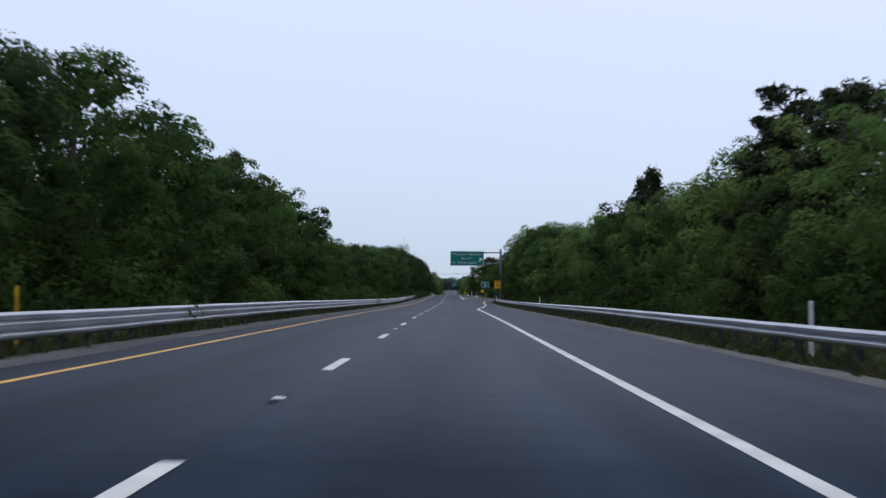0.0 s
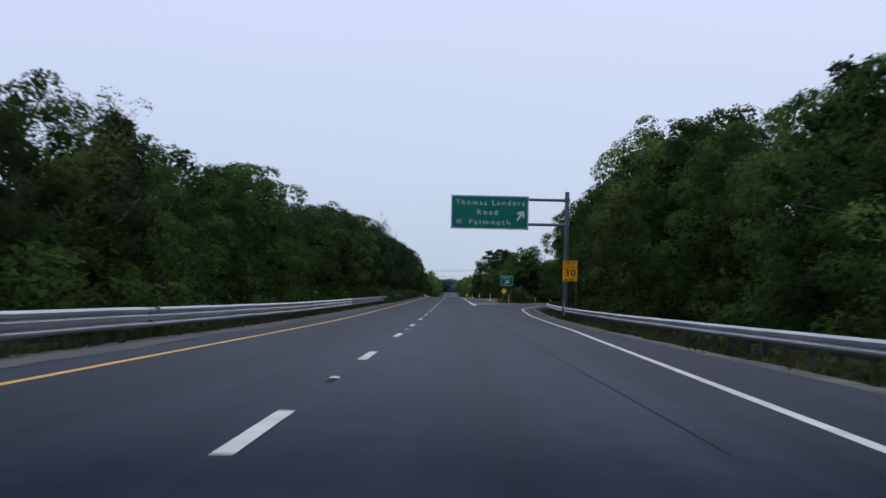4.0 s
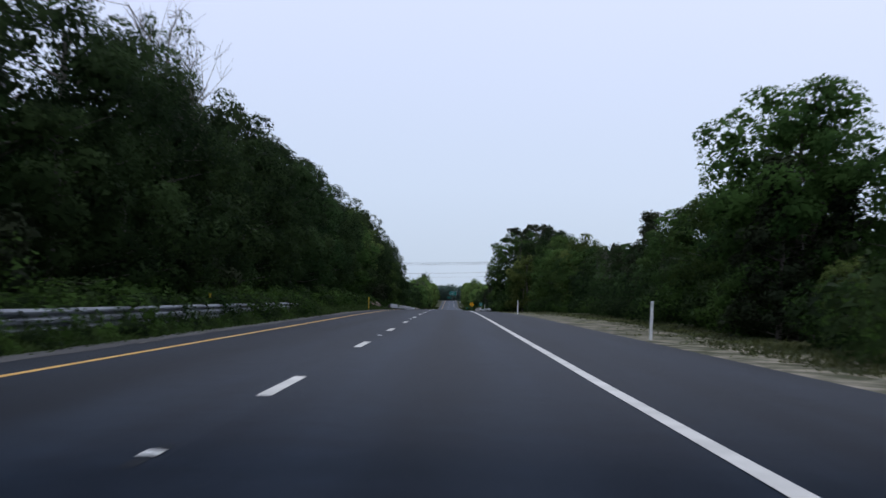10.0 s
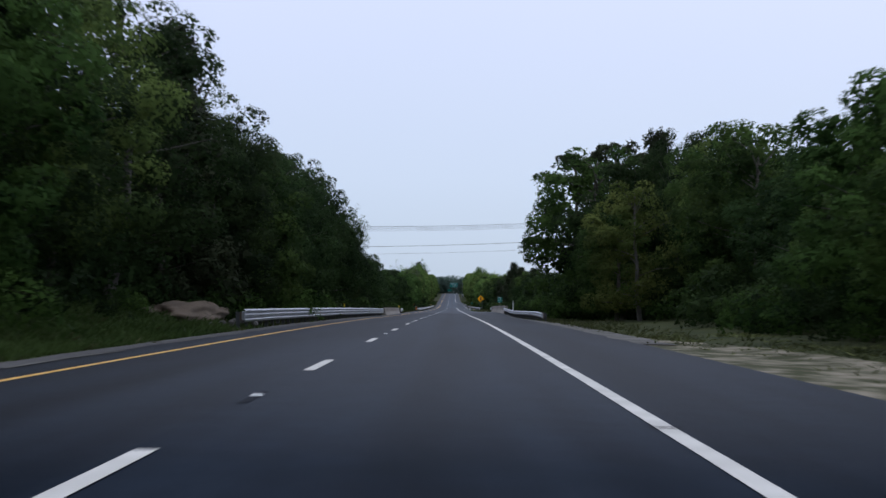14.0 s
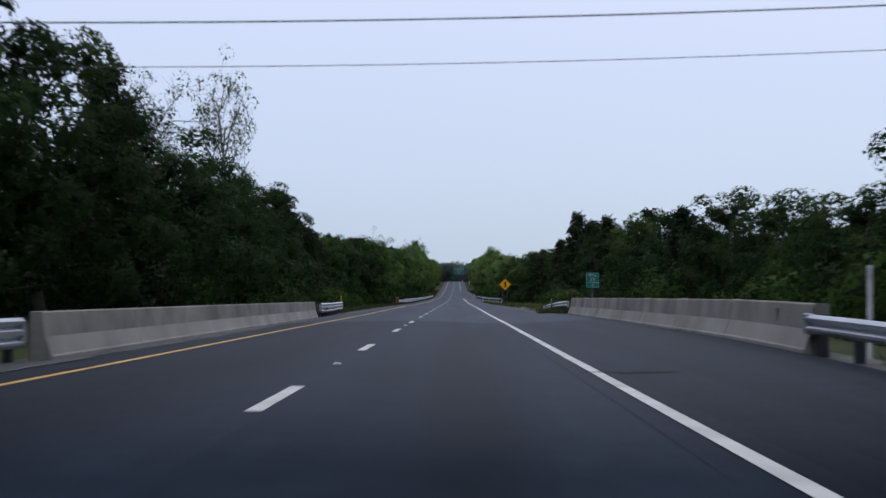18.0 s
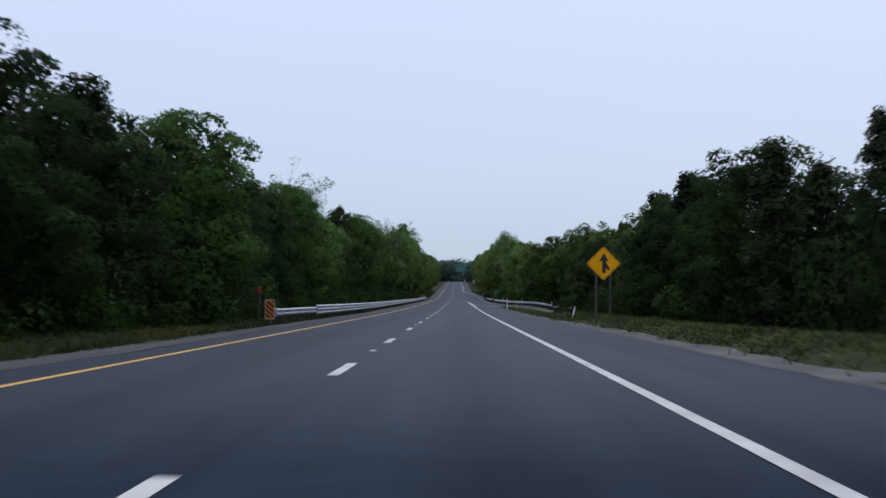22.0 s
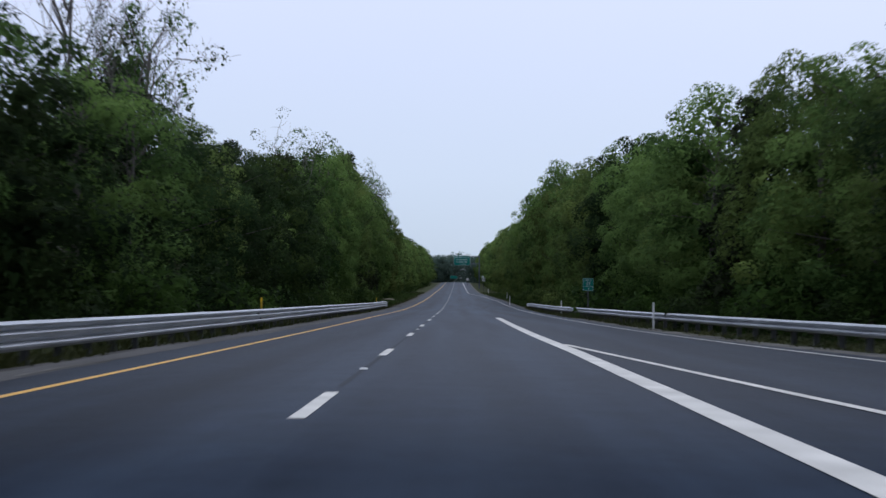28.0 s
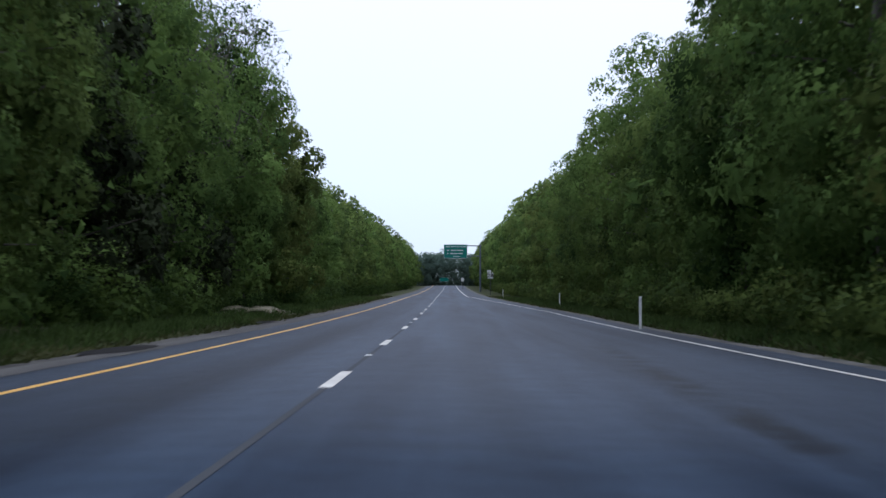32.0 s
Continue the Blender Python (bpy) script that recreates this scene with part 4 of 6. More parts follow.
# merge sign
z0 = foot(8.41, 729.5)
g = empty("merge_sign", pose(8.41, 729.5, z0))
tagged(g, "yellow diamond merge sign with black arrow on two posts", "road sign")
d = part("sign_face", rounded(1.16, 1.16, 0.07, 0.008), sign_yellow, g)
d.matrix_basis = pose(0, 0, 0.51 - z0) @ pose(0, 0, 0, 0, 45, 0)
part("border", outline(1.11, 1.11, 0.06, 0.022, -0.008), sign_black, d)
sym = part("arrow", flat_pieces(([(-0.07, -0.44), (0.10, -0.44), (0.10, 0.12), (-0.07, 0.12)], [(-0.22, 0.12), (0.24, 0.12), (0.01, 0.49)], [(0.10, -0.16), (0.21, -0.33), (0.31, -0.27), (0.10, 0.08)]), -0.012), sign_black, g)
sym.matrix_basis = pose(0, 0, 0.51 - z0)
for px in (-0.33, 0.33):
    bm = bmesh.new()
    box(bm, px - 0.05, px + 0.05, 0.02, 0.028, -0.3, 0.68 - z0)
    box(bm, px - 0.05, px - 0.042, 0.028, 0.10, -0.3, 0.68 - z0)
    box(bm, px + 0.042, px + 0.05, 0.028, 0.10, -0.3, 0.68 - z0)
    part("post", bm, post_steel, g)


def mile(x, y, zc, small):
    g, f = ground_sign("mile_marker", x, y, zc, 0.66, 0.78, sign_green, (0.0,), "small green mile marker with white figures on post", 0.05, sign_white, 0.009)
    if small:
        words("MILE", 0.13, 0, 0.25, -0.011, sign_white, f, 1.05, bold=-0.012)
        words("53", 0.17, 0, 0.03, -0.011, sign_white, f, 1.05, bold=-0.012)
        words(small, 0.14, 0, -0.25, -0.011, sign_white, f, 1.05, bold=-0.012)
        part("rule", poly([(-0.3, -0.11), (0.3, -0.11), (0.3, -0.122), (-0.3, -0.122)][::-1], -0.0105), sign_white, f)
    else:
        bars(f, 0.66, 0.78, [(0.3, [(-0.3, 0.3, 0.18)]), (0.0, [(-0.22, 0.22, 0.2)])])
    return g


mile(8.70, 618.5, 0.62, ".6")
mile(9.32, 923.5, -1.44, ".4")
mile(16.0, 300.5, 1.5, ".8")

# route marker and far signs
g, f = ground_sign("route_marker", 7.85, 1163, 1.55, 0.95, 0.95, sign_white, (0.0,), "white square route sign with black figures", 0.06, sign_black, 0.02)
words("28", 0.6, 0, -0.02, -0.012, sign_black, f, 1.05, bold=0.05)
top_plate = part("plate", rounded(0.6, 0.3, 0.04, 0.006), sign_white, g)
top_plate.matrix_basis = pose(-0.2, 0, 2.25 - foot(7.85, 1163))
g, f = ground_sign("speed_sign", 4.9, 1290, 3.0, 0.75, 0.95, sign_white, (0.0,), "small distant white sign on a post beside the road", 0.05, sign_black, 0.02)
bars(f, 0.75, 0.95, [(0.25, [(-0.3, 0.3, 0.1)])])
g, f = ground_sign("guide_sign", -0.4, 1452, 5.8, 3.4, 1.5, sign_green, (-1.2, 1.2), "distant green guide sign among trees", 0.1, sign_white, 0.04)

# striped end marker and red-topped post
z0 = foot(-6.3, 721.5)
g = empty("striped_marker", pose(-6.3, 721.5, z0))
tagged(g, "black and orange striped guardrail end marker", "road sign")
pl = part("sign_face", rounded(0.35, 0.74, 0.02, 0.006), sign_orange, g)
pl.matrix_basis = pose(0.2, -0.1, -1.68 - z0)
part("backing", rounded(0.40, 0.80, 0.03, 0.006), aluminium, pl).matrix_basis = pose(0, 0.012, 0)


def clipped(pts, lim):
    """The part of a polygon between two level lines."""
    for s in (1, -1):
        out = []
        for (x0, z0_), (x1, z1_) in zip(pts, pts[1:] + pts[:1]):
            if s * z0_ <= lim:
                out.append((x0, z0_))
            if (s * z0_ < lim) != (s * z1_ < lim):
                f0 = (s * lim - z0_) / (z1_ - z0_)
                out.append((x0 + (x1 - x0) * f0, s * lim))
        pts = out
        if len(pts) < 3:
            return []
    return pts


for k in range(-4, 5):
    zz = k * 0.19
    quad = clipped([(-0.165, zz + 0.15), (0.165, zz - 0.15), (0.165, zz - 0.04), (-0.165, zz + 0.26)], 0.352)
    if quad:
        part("stripe", flat_pieces([quad], -0.008), sign_black, pl)
bm = bmesh.new()
box(bm, 0.15, 0.25, -0.09, 0.02, -0.2, 0.5, 0.01)
part("bracket", bm, post_steel, g)
g = empty("red_topped_post", pose(-6.62, 722.0, foot(-6.62, 722.0)))
tagged(g, "thin grey post with red reflective top", "marker post")
bm = bmesh.new()
box(bm, -0.03, 0.03, -0.02, 0.02, -0.2, 1.42, 0.005)
part("post", bm, post_steel, g)
bm = bmesh.new()
box(bm, -0.06, 0.06, -0.03, 0.03, 1.42, 1.68, 0.012)
part("reflector", bm, red_sheet, g)


# ---------- delineators ----------
def delineator(x, y, h, mat, label, kind="delineator_post", lean=0.0):
    g = empty(kind, pose(x, y, foot(x, y) + 0.0, 0, lean, 0))
    tagged(g, label, "marker post", group="roadside marker posts")
    bm = bmesh.new()
    for dx in (-0.028, 0.0, 0.028):
        box(bm, dx - 0.018, dx + 0.018, -0.006 + abs(dx) * 0.3, 0.012 + abs(dx) * 0.3, -0.15, h, 0.004)
    part("post", bm, mat, g)
    bm = bmesh.new()
    box(bm, -0.04, 0.04, -0.016, -0.008, h - 0.20, h - 0.04, 0.003)
    part("reflector", bm, sign_white if mat is plastic_white else marker_yellow, g)
    return g


WHITE = "white flexible plastic delineator post with reflector"
YELLOW = "yellow flexible plastic delineator post with reflector"
for x, y, h, lean in ((8.95, 48.8, 1.25, 0), (8.95, 129.8, 1.3, 0), (8.5, 221.5, 1.25, -3), (14.6, 293.0, 1.2, 0), (21.4, 361.0, 1.3, 0), (7.95, 359.0, 1.3, 2), (7.75, 434.0, 1.3, 0), (8.45, 573.6, 1.6, 0), (8.6, 645.5, 1.2, 0),
                      (8.45, 745.8, 0.72, 10), (7.1, 811.6, 1.25, 0), (16.6, 814.4, 1.6, 0), (14.6, 846.0, 1.2, 0), (11.8, 871.6, 1.25, 0), (9.7, 900.0, 1.2, 0), (9.05, 940.2, 1.2, 0), (8.05, 1008.5, 1.25, 0), (9.7, 1060, 1.2, 0), (8.0, 1120, 1.2, 0), (24.8, 341.0, 1.3, 0)):
    delineator(x, y, h, plastic_white, WHITE, lean=lean)
for x, y, h, lean in ((-7.4, 49.0, 1.35, 0), (-7.4, 283.6, 1.25, 0), (-7.4, 368.0, 1.25, 0), (-5.6, 433.9, 1.3, 0), (-7.0, 542.0, 1.2, 0), (-6.9, 648.0, 1.25, 0), (-7.2, 901.0, 1.3, 0), (-7.0, 977.0, 1.2, 0), (9.22, 316.2, 1.45, 0), (13.8, 330.6, 0.95, 0), (16.6, 338.0, 0.85, 0),
                      (8.3, 815.0, 1.0, 0), (12.9, 800.0, 1.1, 4)):
    delineator(x, y, h, plastic_yellow, YELLOW, "yellow_marker_post", lean)

# orange work sign down the ramp
bz = top(48.5, 442) - 0.1
g = empty("work_sign", pose(48.5, 442, bz))
tagged(g, "orange road-work sign on a stand beside the exit ramp", "road sign")
for px in (-0.45, 0.45):
    bm = bmesh.new()
    box(bm, px - 0.04, px + 0.04, -0.4, 0.4, 0, 0.06, 0.01)
    box(bm, px - 0.03, px + 0.03, -0.03, 0.03, 0.05, -1.5 - bz, 0.006)
    part("leg", bm, post_steel, g)
bm = bmesh.new()
box(bm, -0.78, 0.78, -0.06, -0.032, -2.2 - bz, -1.46 - bz, 0.008)
part("sign_face", bm, orange_plastic, g)


# ---------- overhead cables ----------
def cable(y, z_mid, half, tilt, sag, r, label):
    cu = bpy.data.curves.new("cable", "CURVE")
    cu.dimensions, cu.bevel_depth, cu.bevel_resolution = "3D", r, 1
    sp = cu.splines.new("POLY")
    sp.points.add(24)
    for k in range(25):
        u = k / 12 - 1
        sp.points[k].co = (u * half, y + u * 1.5, z_mid + tilt * u + sag * (u * u - 0.02), 1)
    tmp = bpy.data.objects.new("cable", cu)
    scene.collection.objects.link(tmp)
    me = bpy.data.meshes.new_from_object(tmp.evaluated_get(bpy.context.evaluated_depsgraph_get()))
    bpy.data.objects.remove(tmp)
    me.materials.clear()
    me.materials.append(wire_black)
    return tagged(share("cable", me), label, "cable", group="cables over the road")


for k, (dz, r) in enumerate(((0.0, 0.022), (-0.13, 0.012), (-0.24, 0.012), (-0.34, 0.010), (-0.46, 0.010))):
    cable(582 + 0.2 * k, 9.06 + dz, 27, 0.75, 0.85, r, "thin dark cable of a bundle strung across the road")
cable(584.6, 6.95, 27, 0.95, 0.75, 0.022, "dark utility cable strung across the road")
cable(586.5, 6.15, 27, 0.9, 0.75, 0.012, "thin utility cable strung across the road")
for sx, zt in ((-27, 9.5), (27, 11.2)):
    g = empty("utility_pole", pose(sx, 583.6, top(sx, 583.6) - 0.1))
    tagged(g, "brown wooden utility pole hidden among trees", "utility pole")
    bm = bmesh.new()
    tube(bm, (0, 0, -0.3), (0, 0, zt + 1.6), 0.17, 0.11, 12)
    part("pole", bm, pole_wood, g)
    bm = bmesh.new()
    box(bm, -0.06, 0.06, -1.9, 3.2, zt - 0.9, zt - 0.78, 0.01)
    part("crossarm", bm, pole_wood, g)


# ---------- plants ----------
rng = np.random.default_rng(7)


def leaf_arrays(centres, sizes, normals, shade, ratio=0.9):
    """Pointed leaf sprays, one triangle each: rows of vertices and of the clump's rounded normals."""
    n = len(centres)
    nm = normals / np.maximum(np.linalg.norm(normals, axis=1)[:, None], 1e-6)
    flip = np.sign((nm * shade).sum(1))
    nm = nm * np.where(flip == 0, 1, flip)[:, None]
    a = np.cross(nm, rng.normal(size=(n, 3)))
    a /= np.maximum(np.linalg.norm(a, axis=1)[:, None], 1e-6)
    b = np.cross(nm, a)
    s = sizes[:, None]
    k = (rng.random((n, 1)) - 0.5) * 0.8
    v = np.stack([centres - a * s * 0.5, centres + a * s * 0.5 + b * s * k * 0.4, centres + b * s * ratio + a * s * k], 1).reshape(-1, 3)
    soft = shade + nm * 0.14
    soft /= np.maximum(np.linalg.norm(soft, axis=1)[:, None], 1e-6)
    return np.concatenate([v, np.repeat(soft, 3, axis=0)], 1)


def faces_mesh(name, verts, mat, sides=3):
    n = len(verts) // sides
    me = bpy.data.meshes.new(name)
    me.vertices.add(len(verts))
    me.vertices.foreach_set("co", verts[:, :3].astype(np.float32).ravel())
    me.loops.add(n * sides)
    me.loops.foreach_set("vertex_index", np.arange(n * sides, dtype=np.int32))
    me.polygons.add(n)
    me.polygons.foreach_set("loop_start", np.arange(0, n * sides, sides, dtype=np.int32))
    me.update()
    me.validate()
    if verts.shape[1] == 6:
        me.shade_smooth()
        me.normals_split_custom_set_from_vertices(verts[:, 3:].astype(np.float32))
    me.materials.append(mat)
    return me


def limb_arrays(path, r0, r1, sides=5):
    path = np.array(path, float)
    k = len(path)
    v, f = [], []
    for i in range(k):
        d = path[min(i + 1, k - 1)] - path[max(i - 1, 0)]
        d /= max(np.linalg.norm(d), 1e-6)
        u = np.cross(d, (0.31, 0.87, 0.12))
        u /= np.linalg.norm(u)
        w = np.cross(d, u)
        r = r0 + (r1 - r0) * i / (k - 1)
        for s in range(sides):
            a = 2 * math.pi * s / sides
            v.append(path[i] + r * (u * math.cos(a) + w * math.sin(a)))
        if i:
            o = (i - 1) * sides
            f += [(o + s, o + (s + 1) % sides, o + sides + (s + 1) % sides, o + sides + s) for s in range(sides)]
    return v, f


def wood_mesh(name, limbs, mat):
    v, f = [], []
    for path, r0, r1, sides in limbs:
        a, b = limb_arrays(path, r0, r1, sides)
        o = len(v)
        v += [tuple(q) for q in a]
        f += [tuple(i + o for i in q) for q in b]
    me = bpy.data.meshes.new(name)
    me.from_pydata(v, [], f)
    me.materials.append(mat)
    me.shade_smooth()
    return me


def wander(a, b, bow, n=5):
    a, b = np.array(a, float), np.array(b, float)
    out = []
    off = rng.normal(size=3) * bow
    for i in range(n):
        t = i / (n - 1)
        out.append(a + (b - a) * t + off * math.sin(math.pi * t) + (rng.normal(size=3) * bow * 0.2 if 0 < i < n - 1 else 0))
    return out


def puffs_to_leaves(puffs, leaves, size, flat=0.75, inner=0.2, lit=0.0, ratio=0.9, up=0.25, axis=None):
    """Small leaves on the outward skins of overlapping clumps, broader sprays just under them and a few large ones deep inside.
    lit thickens the side that grows towards the open road (local +x)."""
    c = np.array([p[0] for p in puffs])
    r = np.array([p[1] for p in puffs])
    mid = c.mean(0) if axis is None else np.array([axis[0], axis[1], axis[2]])
    away = (c - mid) * np.array([1, 1, 0.55])
    away /= np.maximum(np.linalg.norm(away, axis=1)[:, None], 0.3)
    w = r ** 2 * (1 + lit * np.clip(c[:, 0] / 2.2, -0.8, 0.8))
    w = w / w.sum()
    out = []
    for count, sz, r0, r1, loose in ((leaves, size, 0.78, 1.06, 0.5), (int(leaves * 0.24), size * (2.1 if size < 0.2 else 1.2), 0.62, 0.86, 0.3)):
        pick = rng.choice(len(puffs), count, p=w)
        d = rng.normal(size=(count, 3)) + 0.8 * away[pick]
        d[:, 2] += up
        d[:, 0] += 0.35 * lit
        d /= np.linalg.norm(d, axis=1)[:, None]
        rad = r[pick] * (r0 + (r1 - r0) * np.sqrt(rng.random(count)))
        pos = c[pick] + d * rad[:, None] * np.array([1, 1, flat])
        nm = d * 0.7 + rng.normal(size=(count, 3)) * loose + np.array([0, 0, 0.25])
        out.append(leaf_arrays(pos, sz * (0.6 + 0.8 * rng.random(count)), nm, d * 0.75 + away[pick] * 0.4 + np.array([0, 0, 0.12]), ratio))
    k = int(leaves * inner)
    if k:
        pick = rng.choice(len(puffs), k, p=w)
        d = rng.normal(size=(k, 3))
        d /= np.linalg.norm(d, axis=1)[:, None]
        pos = c[pick] * np.array([0.9, 0.9, 1]) + d * (r[pick] * 0.62 * rng.random(k))[:, None]
        out.append(leaf_arrays(pos, (2.0 + 2.0 * rng.random(k)) * min(size, 0.2) * np.minimum(r[pick], 1.0), rng.normal(size=(k, 3)), d * 0.6 + away[pick] * 0.6))
    return np.concatenate(out)


def broadleaf(leaves, size, spread, low, puff, clumps=44):
    """A trunk with limbs that carry a domed, lobed crown of many leaf clumps; about 9.3 m tall."""
    limbs, puffs = [], []
    lean = rng.normal(size=2) * 0.35
    limbs.append((wander((0, 0, -0.3), (lean[0], lean[1], 8.3), 0.22, 7), 0.17, 0.04, 7))
    seed = rng.random(3) * 40
    crest = 8.75
    for i in range(clumps):
        u = ((i + rng.random()) / clumps) ** 0.92
        h = low + (crest - low) * u
        ang = i * 2.4 + rng.normal() * 0.3
        lobe = 1 + 0.5 * noise.noise((math.cos(ang) * 0.9 + seed[0], math.sin(ang) * 0.9 + seed[1], h * 0.4 + seed[2]))
        reach = spread * math.sqrt(max(0.02, 1 - ((u - 0.42) / 0.6) ** 2)) * (0.72 + 0.28 * rng.random()) * lobe
        base = np.array([lean[0] * h / 8.6, lean[1] * h / 8.6, max(0.4, h * 0.88)])
        end = np.array([lean[0] + math.cos(ang) * reach, lean[1] + math.sin(ang) * reach, h])
        if i % 3 == 0 or u > 0.93:
            limbs.append((wander(base - np.array([0, 0, 0.5 * u]), end, 0.15, 3), 0.045, 0.009, 4))
        puffs.append((end, puff * (0.52 + 0.42 * rng.random()) * (1.0 if u < 0.8 else 0.78)))
        if i % 3 == 0:
            puffs.append((base * 0.55 + end * 0.45 + rng.normal(size=3) * 0.25, puff * (0.7 + 0.4 * rng.random())))
    return limbs, puffs_to_leaves(puffs, leaves, size, 0.8, 0.22, lit=0.8, axis=(lean[0], lean[1], 4.2))


def pine(leaves, size, low, spread=2.1):
    """A straight trunk with whorls of rising limbs, dense needle clumps and upright shoots at the tips."""
    limbs, puffs = [], []
    limbs.append((wander((0, 0, -0.3), (rng.normal() * 0.3, rng.normal() * 0.3, 9.6), 0.12, 7), 0.16, 0.03, 7))
    h = low
    while h < 9.4:
        u = (h - low) / (10 - low)
        reach = spread * (1.08 - 0.98 * u) * (0.65 + 0.5 * rng.random())
        for k in range(4 + int(rng.random() * 2)):
            a = rng.random() * 6.28
            end = np.array([math.cos(a) * reach, math.sin(a) * reach, h + 0.3 + 0.45 * rng.random()])
            limbs.append((wander((0, 0, h), end, 0.08, 3), 0.035, 0.01, 3))
            for q in (0.5, 0.8, 1.0):
                puffs.append((np.array([0, 0, h]) * (1 - q) + end * q + rng.normal(size=3) * 0.12, 0.30 + 0.22 * rng.random()))
            for q in range(3):
                puffs.append((end + np.array([0.05 * rng.normal(), 0.05 * rng.normal(), 0.25 + 0.17 * q]), 0.15 - 0.03 * q))
        h += 0.45 + 0.25 * rng.random()
    for q in range(6):
        puffs.append((np.array([0.04 * rng.normal(), 0.04 * rng.normal(), 9.0 + 0.17 * q]), 0.26 - 0.03 * q))
    c = puffs_to_leaves(puffs, leaves, size, 1.0, 0.2, lit=0.5, ratio=1.4, up=0.5, axis=(0, 0, 4.5))
    return limbs, c


def high_pine(leaves, size):
    """An old pine: a bare lower trunk, long level limbs that fork and carry needle clumps in open tiers."""
    limbs, puffs = [], []
    limbs.append((wander((0, 0, -0.3), (0.2, 0.1, 9.7), 0.1, 8), 0.2, 0.04, 8))
    h = 4.0
    while h < 9.5:
        u = (h - 4.0) / 5.6
        for k in range(4):
            a = rng.random() * 6.28
            reach = (3.3 - 2.3 * u) * (0.65 + 0.4 * rng.random())
            root = np.array([0, 0, h + 0.2 * rng.normal()])
            end = root + np.array([math.cos(a) * reach, math.sin(a) * reach, 0.15 + 0.3 * rng.random()])
            limbs.append((wander(root, end, 0.14, 5), 0.06, 0.016, 5))
            for j in range(7):
                q = 0.4 + 0.6 * (j + rng.random()) / 7
                b0 = root * (1 - q) + end * q
                side = np.array([-math.sin(a), math.cos(a), 0.2]) * rng.normal() * 0.5 * (1.1 - 0.5 * q)
                tip = b0 + side + np.array([math.cos(a) * 0.25, math.sin(a) * 0.25, 0.12])
                limbs.append((wander(b0, tip, 0.05, 3), 0.016, 0.006, 3))
                puffs.append((tip, 0.24 + 0.16 * rng.random()))
        h += 0.62 + 0.2 * rng.random()
    puffs.append((np.array([0.2, 0.1, 9.6]), 0.35))
    return limbs, puffs_to_leaves(puffs, leaves, size, 0.6, 0.05, ratio=2.2, up=0.6, axis=(0, 0, 6.5))


def twiggy(leaves, size, twig_only=False):
    limbs, puffs = [], []
    limbs.append((wander((0, 0, -0.3), (0.2, 0.1, 7.5), 0.2, 7), 0.13, 0.04, 7))
    for i in range(13):
        h = 3.4 + 4.0 * i / 13
        a = i * 2.4 + rng.normal() * 0.4
        reach = 2.3 * (0.6 + 0.5 * rng.random()) * (1.1 - 0.06 * h)
        end = np.array([math.cos(a) * reach, math.sin(a) * reach, h + 1.3 + rng.random() * 1.1])
        limbs.append((wander((0.1, 0, h), end, 0.2, 5), 0.05, 0.016, 4))
        for j in range(6):
            t = 0.35 + 0.65 * rng.random()
            b0 = np.array([0.1, 0, h]) * (1 - t) + end * t
            e2_ = b0 + rng.normal(size=3) * 0.55 + np.array([0, 0, 0.45])
            limbs.append((wander(b0, e2_, 0.06, 3), 0.016, 0.006, 3))
            for q in range(3):
                e3 = b0 * 0.3 + e2_ * 0.7 + rng.normal(size=3) * 0.35 + np.array([0, 0, 0.15])
                limbs.append((wander(b0 * 0.4 + e2_ * 0.6, e3, 0.03, 3), 0.008, 0.004, 3))
            puffs.append((e2_, 0.45))
    c = None if twig_only else puffs_to_leaves(puffs, leaves, size, 0.9, 0.0)
    return limbs, c


def bush(leaves, size, n=9, tall=1.0):
    puffs = []
    for k in range(n):
        a, q = rng.random() * 6.28, rng.random()
        puffs.append((np.array([math.cos(a) * q * 1.0, math.sin(a) * q * 1.0, 0.25 + tall * rng.random() * (1.1 - 0.5 * q)]), 0.38 + 0.3 * rng.random()))
    return puffs_to_leaves(puffs, leaves, size, 0.9, 0.08)


KINDS = {}


def variety(kind, wood_mat, leaf_mat, made):
    limbs, lv = made
    KINDS.setdefault(kind, []).append((wood_mesh("trunk", limbs, wood_mat), faces_mesh("crown", lv, leaf_mat) if lv is not None else None))


for k in range(4):
    variety("oak", bark, leaf_oak, broadleaf(8000, 0.105, 2.9, 0.7 + 0.25 * k, 1.1))
for k in range(3):
    variety("dark", bark, leaf_dark, broadleaf(8000, 0.10, 2.8, 0.7 + 0.3 * k, 1.05))
for k in range(2):
    variety("light", bark_pale, leaf_light, broadleaf(7000, 0.105, 2.6, 1.0, 1.0))
for k in range(3):
    variety("spring", bark_pale, leaf_spring, broadleaf(11500, 0.078, 2.8, 1.2 + 0.3 * k, 1.0, 56))
for k in range(3):
    variety("tall", bark_pale, leaf_dark, broadleaf(11500, 0.078, 2.8, 1.3 + 0.3 * k, 1.0, 56))
for k in range(3):
    variety("pine", bark, needle, pine(11000, 0.09, 0.3 + 0.4 * k))
for k in range(2):
    variety("high_pine", bark, needle, high_pine(14000, 0.062))
for k in range(2):
    variety("thin", bark_pale, leaf_oak, twiggy(3000, 0.065))
for k in range(2):
    variety("remote", bark, leaf_spring, broadleaf(1300, 0.26, 2.8, 0.8, 1.1))
variety("bare", bark_pale, leaf_light, twiggy(0, 0.1, True))
